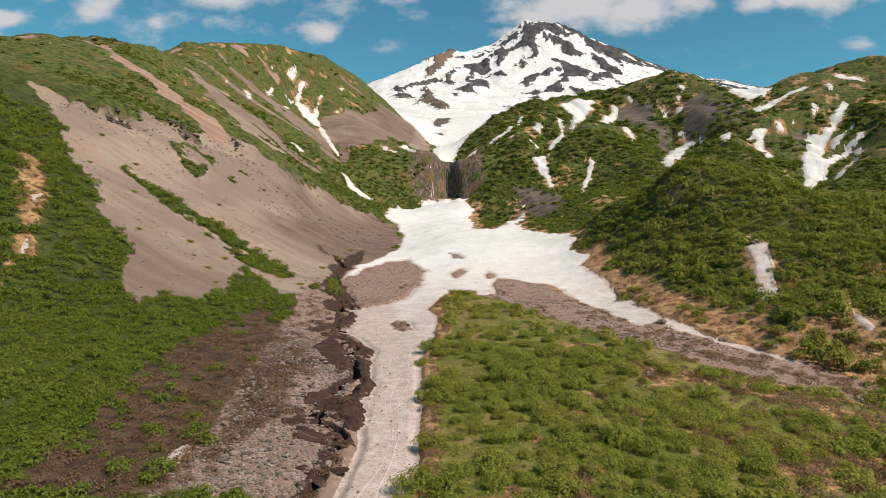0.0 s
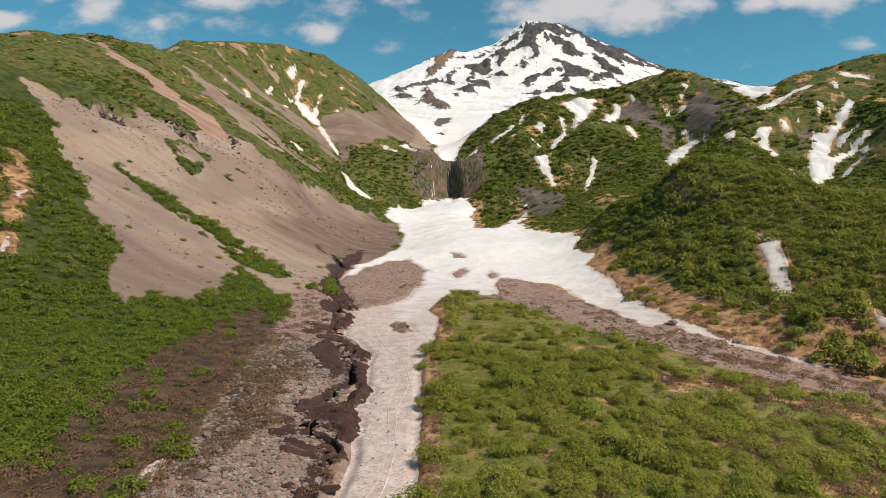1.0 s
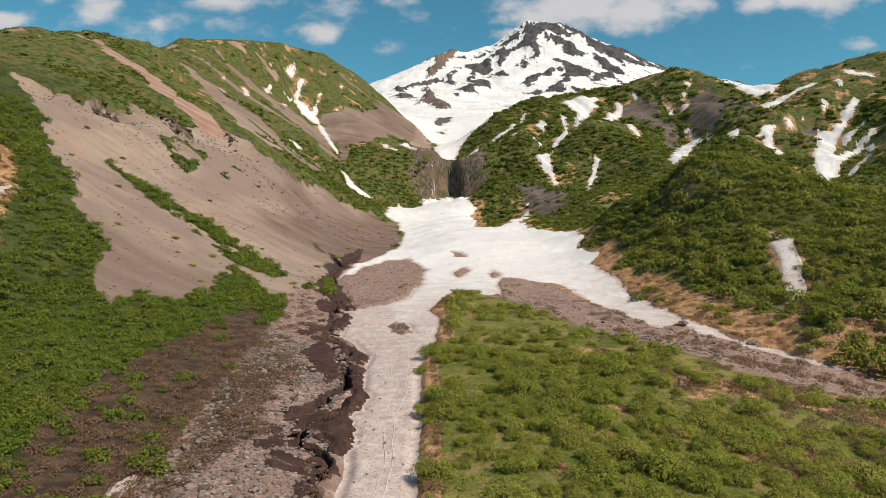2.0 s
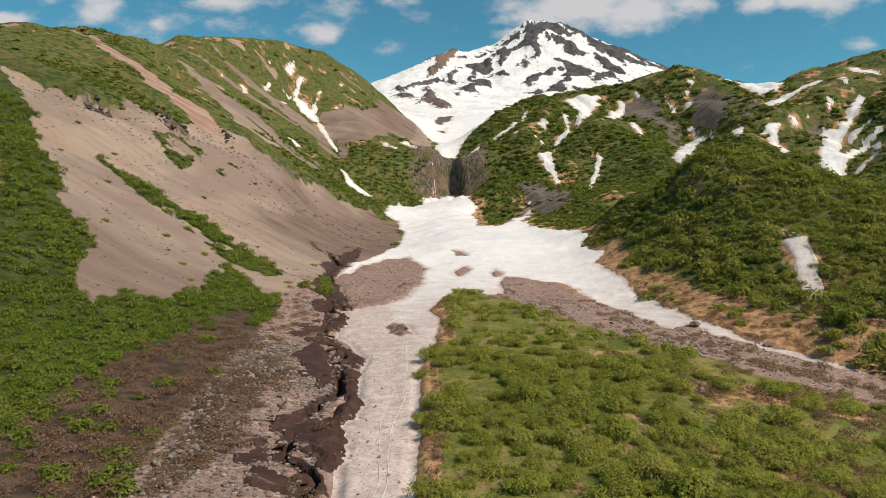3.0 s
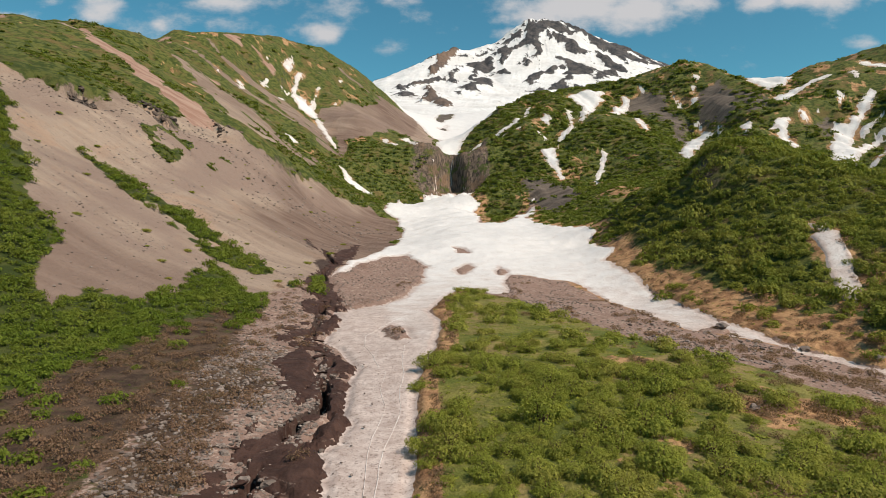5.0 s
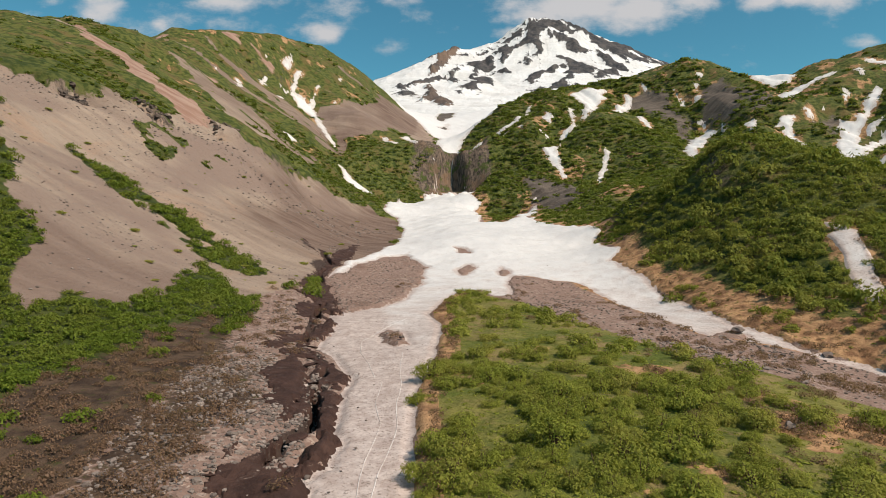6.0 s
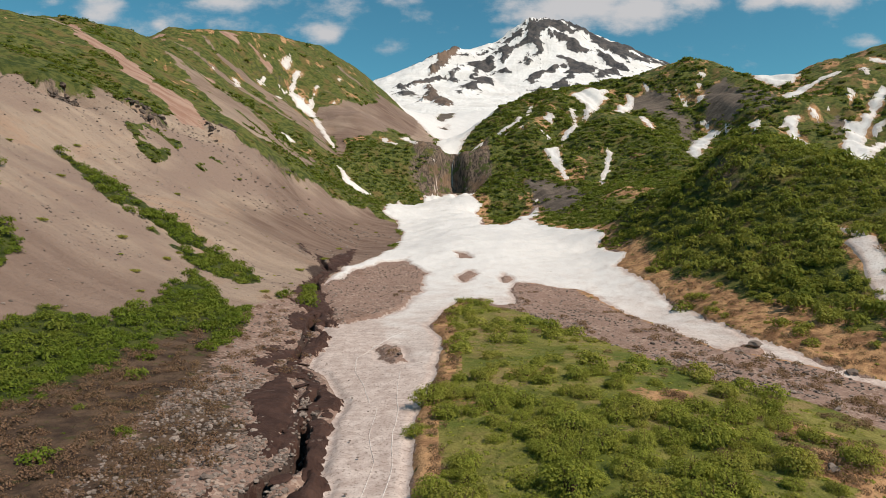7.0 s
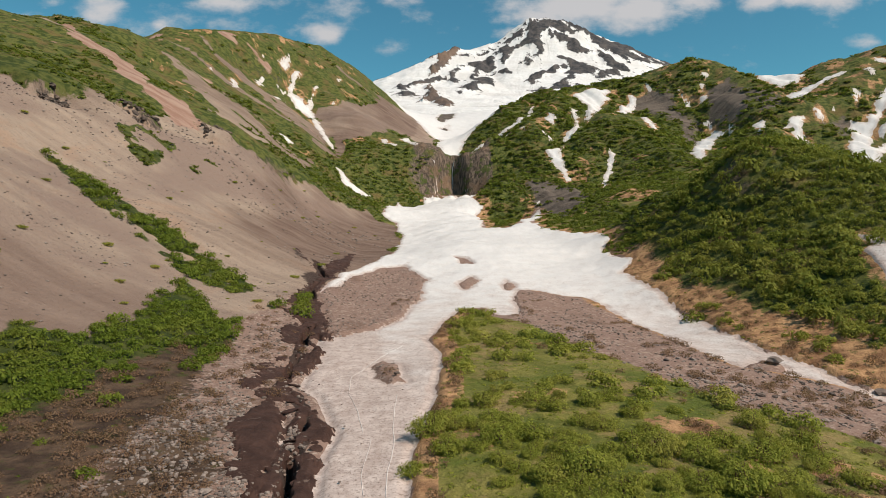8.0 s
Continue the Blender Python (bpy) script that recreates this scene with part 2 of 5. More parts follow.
def twig_material():
    m, tree, bsdf = material("brown_twigs")
    g = Graph(tree)
    g.link(g.mix(g.noise(1.5, 4), (0.075, 0.042, 0.030), (0.17, 0.105, 0.070)), bsdf.inputs["Base Color"])
    return m


def stone_material():
    m, tree, bsdf = material("grey_boulder", 0.85, 0.25)
    g = Graph(tree)
    whole = tree.nodes.new("ShaderNodeObjectInfo").outputs["Random"]
    isle = tree.nodes.new("ShaderNodeNewGeometry").outputs["Random Per Island"]
    tone = g.math("FRACT", g.math("ADD", whole, isle))
    col = g.mix(tone, (0.100, 0.076, 0.064), (0.32, 0.262, 0.228))
    col = g.mix(g.step(g.noise(4.0, 6, 0.7), 0.45, 0.7), col, (0.13, 0.105, 0.09))
    g.link(col, bsdf.inputs["Base Color"])
    g.bump(bsdf, g.noise(5.0, 6, 0.7), 0.7, 0.08)
    return m


def crag_material():
    m, tree, bsdf = material("dark_crag", 0.85, 0.25)
    g = Graph(tree)
    whole = tree.nodes.new("ShaderNodeObjectInfo").outputs["Random"]
    col = g.mix(whole, (0.045, 0.036, 0.032), (0.17, 0.125, 0.10))
    col = g.mix(g.step(g.noise(1.2, 6, 0.7), 0.45, 0.65), col, (0.10, 0.078, 0.065))
    g.link(col, bsdf.inputs["Base Color"])
    g.bump(bsdf, g.noise(2.0, 6, 0.7), 0.8, 0.3)
    return m


def water_material():
    m, tree, bsdf = material("falling_water", 0.35, 0.5)
    g = Graph(tree)
    g.link(g.mix(g.step(g.noise(0.8, 6, 0.7, stretch=(3, 3, 0.3)), 0.4, 0.65), (0.10, 0.10, 0.10), (0.42, 0.43, 0.44)), bsdf.inputs["Base Color"])
    return m


CRAG, WATER = crag_material(), water_material()
LAND, VOLCANO_SKIN = land_material(), volcano_material()
SNOW, SNOW_FAR, MUD_SKIN = snow_material("old_gritty_snow", 1.0), snow_material("clean_snow", 0.25), mud_material()
LEAF = leaf_material("alder_leaves", (0.142, 0.178, 0.026), (0.375, 0.400, 0.070), (0.470, 0.390, 0.112))
LEAF_DEEP = leaf_material("deep_green_leaves", (0.078, 0.124, 0.014), (0.198, 0.262, 0.035), (0.245, 0.252, 0.050))
LEAF_KNOLL = leaf_material("knoll_alder_leaves", (0.088, 0.128, 0.016), (0.245, 0.292, 0.046), (0.320, 0.305, 0.072))
DRY_LEAF = leaf_material("dry_brown_shoots", (0.160, 0.092, 0.062), (0.310, 0.195, 0.130), (0.270, 0.195, 0.090))
LEAF_FAR = leaf_material("mountain_scrub_leaves", (0.078, 0.115, 0.016), (0.190, 0.232, 0.038), (0.225, 0.222, 0.055))
TWIG, STONE = twig_material(), stone_material()


# ---- the land: lines along its crests, feet and channels ----
LINES = {
    "stream": [(-16, 20, -0.5), (-10, 59, 0.3), (-11, 80, 0.4), (-12, 100, 0.6), (-12, 123, 1), (-22, 150, 2.4), (-33, 190, 5.5), (-31, 217, 8.6)],
    "snow_axis": [(-7, -20, -1.5), (-6, 30, -0.5), (-4, 62, 0.2), (-4, 89, 0.8), (-4, 122, 1.5), (4, 161, 2.8), (12, 192, 4.8), (8, 228, 9), (6, 300, 18), (2, 390, 25.9), (2, 462, 40.5)],
    "meadow": [(15, -20, -1), (15, 30, 0.3), (14, 61, 1), (10, 79, 1.3), (21, 95, 1.4), (12, 122, 2.2), (14, 150, 2.8)],
    "meadow_r": [(60, -20, -3), (45, 30, -1.5), (26, 79, 1.2), (35, 100, 0.8)],
    "brook": [(110, 60, -4), (75, 100, -2.4), (59, 118, -1), (45, 131, 0.2), (45, 166, 1.2), (28, 202, 5.8), (40, 240, 10)],
    "knoll_foot": [(120, 80, 0), (85, 100, 1.5), (66, 117, 3), (57, 145, 3), (56, 171, 7.5), (52, 205, 11), (53, 226, 13.5), (48, 240, 11)],
    "knoll_face": [(125, 110, 14), (90, 125, 9.5), (73, 143, 8), (77, 153, 15), (82, 161, 17), (73, 173, 17), (70, 198, 23)],
    "knoll_top": [(110, 158, 22), (105, 172, 26.1), (98, 188, 30.7), (89, 198, 35.3), (77, 207, 38.7), (72, 222, 33.2), (67, 250, 28.2)],
    "knoll_back": [(143, 205, 20.3), (129, 235, 26.7), (96, 260, 33.2), (78, 285, 27.6)],
    "right_foot": [(56, 265, 16.9), (61, 338, 25.7), (85, 345, 35.9), (130, 350, 42.4), (195, 345, 37.5), (234, 335, 32.5)],
    "right_foot2": [(22, 385, 23.4), (37, 384, 21.3), (49, 392, 31.1), (60, 338, 25.7)],
    "right_mid": [(19, 492, 61), (71, 443, 60.7), (90, 412, 47.3), (130, 440, 63.8), (194, 520, 92.5), (190, 415, 64.9), (218, 382, 51), (269, 400, 73.9)],
    "right_up": [(45, 518, 90), (56, 520, 97), (151, 573, 120), (157, 533, 100), (200, 570, 122), (210, 455, 87), (284, 466, 98), (282, 508, 123), (327, 470, 112.4)],
    "right_crest": [(5, 520, 70), (15, 545, 86), (35, 575, 109), (55, 600, 127), (80, 620, 139), (114, 640, 149), (158, 669, 163.2), (185, 640, 164.9), (217, 620, 168.5), (247, 640, 169.4), (297, 690, 179.2), (329, 720, 168), (358, 720, 172), (349, 650, 169.4), (337, 580, 160.5), (340, 545, 158.7), (367, 530, 155.8), (444, 520, 163.2)],
    "right_notch": [(262, 570, 146), (275, 575, 143), (290, 580, 143), (305, 590, 149), (285, 615, 146)],
    "right_saddle": [(302, 675, 159), (322, 660, 148.5)],
    "right_behind": [(96, 740, 129.6), (170, 850, 157.1), (332, 900, 181), (572, 900, 165.2), (686, 800, 149)],
    "right_side": [(330, 300, 70), (260, 150, 40), (300, 0, 40), (200, 40, 10)],
    "fall_base": [(-36, 432, 34.6), (-27, 444, 37.4), (-16, 466, 40.3), (-6, 472, 41), (7, 474, 41.5), (18, 470, 41.7), (19, 440, 34.1)],
    "cliff_top": [(-69, 485, 80.2), (-55, 500, 83.9), (-38, 505, 85.4), (-19, 486, 76.9), (-5, 482, 67.9), (7, 484, 68.1), (16, 484, 74.6), (27, 492, 81.1)],
    "cliff_mid": [(-61, 445, 60.3), (-43, 465, 58), (-28, 472, 60.7)],
    "bluff": [(23, 396, 24.9), (27, 412, 39), (34, 435, 49.8), (46, 425, 47.2)],
    "fall_gully": [(1, 540, 78.5), (1, 650, 101.9), (-14, 850, 145.8)],
    "left_foot": [(-28, 20, 0), (-30, 60, 1), (-25, 80, 1.4), (-28, 105, 1.6), (-32, 130, 2.5), (-40, 165, 6), (-42, 200, 9.5), (-30, 222, 9.6), (-32, 270, 10.8), (-25, 335, 18.2), (-38, 385, 29.2)],
    "left_low": [(-60, -40, 6), (-60, 20, 7), (-55, 60, 6.5), (-55, 98, 6), (-50, 125, 7.5), (-66, 156, 17), (-54, 186, 12), (-66, 186, 19), (-52, 211, 16), (-42, 224, 11.6)],
    "left_face": [(-110, 20, 32), (-95, 80, 24), (-64, 122, 14), (-76, 145, 24), (-94, 162, 34.5), (-98, 194, 34.7), (-82, 251, 40), (-85, 286, 54), (-62, 310, 28.8), (-44, 345, 26.7)],
    "left_shoulder": [(-150, 60, 60), (-140, 140, 60), (-137, 220, 65), (-126, 235, 66.6), (-107, 247, 58.4), (-99, 287, 59.5)],
    "left_crest1": [(-300, 100, 110), (-198, 240, 90.3), (-196, 280, 99), (-199, 317, 109.5), (-176, 332, 112.5), (-150, 318, 97), (-123, 303, 79), (-97, 289, 61), (-86, 290, 57), (-73, 335, 50.3), (-53, 360, 36.6)],
    "left_skyline": [(-340, 330, 124), (-245, 350, 119), (-231, 360, 126.5), (-220, 380, 129), (-211, 392, 134.5), (-204, 410, 140.5), (-200, 430, 142.5), (-194, 440, 139.5)],
    "left_rear": [(-248, 575, 172), (-300, 620, 170), (-245, 420, 136), (-225, 455, 138)],
    "left_brow": [(-177, 363, 118.5), (-160, 372, 108), (-135, 345, 90)],
    "right_gully": [(165, 453, 70), (220, 430, 74), (246, 467, 101), (257, 457, 93), (269, 439, 82), (195, 349, 46)],
    "left_gully": [(-174, 405, 108.5), (-136, 400, 91.6), (-120, 397, 86.1), (-91, 398, 65.6), (-61, 385, 40.2)],
    "left_mid2": [(-188, 483, 143.3), (-105, 430, 83.3), (-68, 432, 60.3)],
    "left_mid3": [(-151, 545, 138), (-114, 554, 119.5), (-68, 538, 107), (-76, 480, 79.6)],
    "left_crest2": [(-273, 520, 158.7), (-225, 515, 159.6), (-211, 520, 169.6), (-185, 545, 177.3), (-174, 590, 186.6), (-163, 650, 201.3), (-136, 720, 213.3), (-110, 770, 206.5), (-84, 800, 184.2), (-41, 720, 134.9), (-7, 610, 92.5)],
    "left_behind": [(-424, 700, 182.2), (-342, 800, 219.4), (-239, 950, 240.1), (-119, 1000, 198.9)],
    "vol_foot": [(-21, 1000, 179.5), (74, 1100, 202.3), (-143, 1200, 171.2), (230, 1200, 197.7), (-410, 1200, 128.7), (550, 1200, 149.9)],
    "far": [(-1500, 1200, 150), (1500, 1200, 150), (-2500, 3000, 150), (2800, 3000, 150), (0, 3000, 200), (-2500, -500, 20), (2500, -500, 20), (0, -1500, -30), (-600, -300, 40), (600, -300, 30), (0, -200, -6), (-120, -120, 12), (130, -120, -2)],
}
VOLCANO_CREST = [(-243, 1900, 360), (-176, 2286, 518), (-114, 2459, 575), (-80, 2543, 612), (-52, 2612, 674), (-18, 2737, 751), (32, 2885, 813), (58, 2940, 834), (117, 2982, 843), (165, 3011, 864), (249, 3059, 906), (305, 3087, 946), (348, 3106, 966), (376, 3116, 990), (404, 3123, 1019), (432, 3127, 1013), (466, 3131, 1027), (515, 3131, 1016), (570, 3128, 1002), (609, 3120, 972), (662, 3108, 941), (678, 3105, 924), (703, 3099, 938), (744, 3086, 921), (789, 3071, 890), (862, 3044, 842), (931, 3007, 798), (1020, 2958, 759), (1206, 2904, 699), (1561, 2900, 624), (2360, 2900, 385)]

SNOW_EAST = [(-16, 465), (-6, 471), (7, 473), (18, 470), (15, 416), (19, 405), (16, 394), (17, 319), (24, 312), (31, 326), (42, 385), (48, 392), (51, 400), (51, 386), (39, 328), (39, 305), (46, 294), (53, 273), (51.3, 247.4), (48.8, 241.5), (48, 212.2), (44.5, 204), (45.4, 190.6), (46.3, 177.9), (47.1, 166.6), (47.8, 145.8), (49.1, 131.5), (51.6, 123.5), (55.8, 118.1), (58.8, 111.7), (62.1, 106.9), (63.4, 103.8), (59.4, 107.2), (55.9, 111.8), (53.3, 117.3), (49.8, 121.6), (46.4, 124.1), (42.6, 126.2), (39.1, 129.8), (37.4, 136.4), (37.8, 152.9), (36, 166.9), (34.5, 178.3), (29.4, 186.6)]
SNOW_WEST = [(23, 189.1), (16.4, 191.3), (13.8, 183.2), (13.7, 166.3), (9.6, 161.7), (7.3, 170), (2.4, 167.2), (-1.2, 153.2), (-2.8, 140.4), (-1, 128.4), (-1.4, 110.3), (-3, 97), (-3, 86.2), (-2.4, 75), (-2.4, 64.7), (-2.2, 55.3), (-2.4, 49.4), (-3, 46.2), (-6, 32), (-6, 15), (-13, 15), (-15, 36), (-9.4, 46.1), (-9.7, 55.1), (-10.7, 64.6), (-12.5, 75.5), (-13.5, 84), (-15.2, 94.6), (-17.3, 107.9), (-20.5, 124.3), (-23.3, 139.7), (-26.7, 158.3), (-30.2, 175.8), (-31.4, 190.9), (-27.3, 212.2), (-21.6, 232), (-19, 272), (-20, 319), (-26, 352), (-34, 365), (-33, 389), (-37, 423), (-31, 438), (-24, 426), (-15, 429)]
COVER = {
    "gravel_island": [(-29.5, 184.9), (-26.2, 203.3), (-18.7, 223), (-12.1, 229.1), (-6.7, 208), (-5.7, 188.7), (-7.5, 171.1), (-11.7, 156), (-16.2, 145.4), (-18.8, 140.9), (-22.1, 152.3), (-26, 168.5)],
    "isle": [(-10.6, 126.3), (-9.1, 128.9), (-7, 125.8), (-5.6, 117.3), (-7.2, 116.1), (-9.3, 121.2)],
    "dirt_a": [(2, 198.9), (5.7, 207.2), (7.4, 202.3), (4.1, 192.6)],
    "dirt_b": [(12.9, 194.5), (14.8, 202.4), (16.2, 194.9), (14, 190.8)],
    "dirt_c": [(2.3, 234.3), (5.8, 232.1), (7.2, 224.6), (3.8, 225)],
    "dirt_d": [(41.4, 129.6), (44.7, 132.5), (46.3, 129.7), (44.2, 125.5), (42, 126)],
    "scree_left": [(-144.3, 224.3), (-144.8, 229.0), (-139.1, 224.7), (-134.9, 223.7), (-132.3, 225.5), (-131.6, 230.2), (-127.6, 229.8), (-125.1, 231.9), (-121.3, 235.4), (-116.6, 241.0), (-117.0, 258.3), (-111.9, 258.6), (-108.3, 262.6), (-103.1, 261.5), (-102.6, 278.2), (-96.6, 287.3), (-85.6, 286.6), (-82.8, 301.4), (-76.6, 306.6), (-68.4, 326.9), (-56.4, 337.1), (-45.4, 350.0), (-41, 362), (-28, 350), (-20, 319), (-20, 261), (-25.3, 211.2), (-31.1, 188.9), (-33.3, 152.2), (-38.2, 144.9), (-49, 159.3), (-45.8, 133.3), (-46.3, 121.8), (-53.4, 118.3), (-53.2, 110.2), (-60, 115.9), (-66.7, 131.2), (-74.9, 139.2), (-92.2, 163.4), (-120, 197.7)],
    "pink_low": [(-122, 299), (-122, 317), (-114, 314), (-103, 302), (-99, 287), (-101, 278), (-111, 291), (-117, 290)],
    "bare_a": [(153, 573), (166, 601), (179, 610), (193, 596), (194, 577), (190, 552), (188, 525), (169, 481), (168, 488), (174, 531), (172, 561), (165, 578)],
    "bare_b": [(204, 558), (221, 576), (235, 575), (235, 546), (214, 491), (208, 495), (204, 517), (202, 529)],
    "bare_c": [(239, 546), (244, 517), (243, 490), (228, 484), (220, 484), (226, 512)],
    "bare_d": [(251, 463), (263, 466), (260, 453), (241, 428), (241, 436), (247, 452)],
    "dark_a": [(-124.9, 231.6), (-122.1, 236.8), (-116.9, 236.2), (-113.6, 237.1), (-114.7, 230.1), (-119.3, 228.4)],
    "dark_b": [(-115.4, 259.3), (-114.8, 269.7), (-107.4, 265.4), (-99.5, 264.7), (-103.6, 256.5), (-109.2, 257.4)],
    "dark_c": [(-98.1, 291.6), (-92.8, 286.7), (-87.6, 300.8), (-90.9, 281.2)],
    "low_step": [(-87, 1573), (-76, 1813), (-50, 1506), (-35, 1438), (-23, 1042), (-51, 1353), (-66, 1430)],
    "low_isle": [(-16, 900), (-3, 1348), (15, 1395), (15, 1076), (6, 959), (-6, 900)],
    "foot_isle": [(-10, 854), (2, 891), (7, 880), (-2, 849)],
    "green_strip": [(-98, 199.5), (-90.8, 198.3), (-78.2, 193.2), (-68, 188.7), (-57.8, 188), (-45.9, 180.9), (-38.9, 171.2), (-42.1, 165.5), (-49.2, 164.8), (-56.6, 169.4), (-68, 175.5), (-80.6, 183)],
    "green_tuft": [(-102.5, 238.6), (-98, 248.4), (-91.2, 257), (-87.5, 254.9), (-90.8, 241.9), (-88.7, 228.6), (-94.8, 228.8)],
    "green_tuft_low": [(-86.6, 249.1), (-81.4, 259.8), (-79, 253.5), (-83.1, 243)],
    "pink_scar": [(-191, 357), (-200, 380), (-177, 353), (-165, 343), (-156, 342), (-148, 341), (-133, 325), (-122, 297), (-126, 296), (-134, 299), (-145, 309), (-163, 328), (-171, 331)],
    "lane_a": [(-182, 439), (-166, 440), (-153, 450), (-135, 443), (-114, 421), (-93, 407), (-80, 409), (-74, 342), (-86, 341), (-90, 317), (-116, 358), (-137, 377), (-170, 428)],
    "lane_b": [(-187, 531), (-172, 518), (-156, 525), (-141, 533), (-121, 525), (-102, 509), (-81, 479), (-72, 451), (-81, 443), (-96, 451), (-118, 478), (-139, 496), (-157, 500), (-172, 505)],
    "lane_c": [(-107, 547), (-93, 578), (-77, 607), (-68, 677), (-78, 703), (-61, 718), (-44, 750), (-24, 726), (-9, 553), (-14, 486), (-33, 559), (-46, 546), (-56, 510), (-70, 489), (-71, 456), (-82, 483), (-93, 511)],
    "bare_foot": [(49, 424), (59, 424), (79, 392), (64, 347), (52, 334), (52, 398)],
    "riverbed": [(-32.8, 175.5), (-34, 155.8), (-32.8, 133.7), (-29.5, 108), (-26.7, 86.4), (-24.2, 70.9), (-21.9, 55.9), (-21.8, 48.7), (-22.4, 45.5), (-9.4, 46.1), (-9.2, 55.1), (-9.5, 73.2), (-14, 108.3), (-22.4, 143.9)],
    "gravel_right": [(13.6, 181.2), (16.3, 189.4), (29.2, 185.1), (35.7, 165.4), (37, 149.5), (38.7, 128.4), (46, 123.3), (53, 116.6), (59.1, 106.7), (63.5, 103), (65.6, 93), (56.8, 80.4), (47.3, 85.3), (38.4, 91.6), (29.7, 104.6), (23.4, 120.7), (16.5, 135.3), (11.7, 152.5), (2.4, 167.2), (7.4, 171.7)],
    "heath_right": [(51.5, 244.3), (53.6, 217.6), (51.8, 189.4), (55.3, 169), (57.1, 153.3), (59.7, 131.7), (59.7, 121.8), (66.4, 110.9), (71.6, 101.5), (65.6, 93), (63.4, 103.8), (59, 112.1), (51.9, 124.1), (48.2, 146.9), (46.5, 178.7), (47.6, 210.4)],
    "heath_left": [(-38, 135.2), (-37, 106.5), (-38.5, 91.5), (-36.5, 73.2), (-34, 59.2), (-32, 45), (-21.6, 45.6), (-21.9, 55.9), (-24.2, 70.9), (-26.7, 86.4), (-30.3, 118.8)],
    "orange_strip": [(-104.2, 155.5), (-100.7, 156.6), (-86.1, 136.5), (-80, 125.7), (-72.3, 108.8), (-64.9, 92.4), (-70.4, 100.4), (-77.1, 115.4), (-86.8, 131.9)],
    "wet_bank": [(-46.2, 231), (-35.8, 206.4), (-34.1, 219.5), (-28.1, 218.7), (-27.1, 210.3), (-31.1, 188.9), (-36, 197.1)],
}
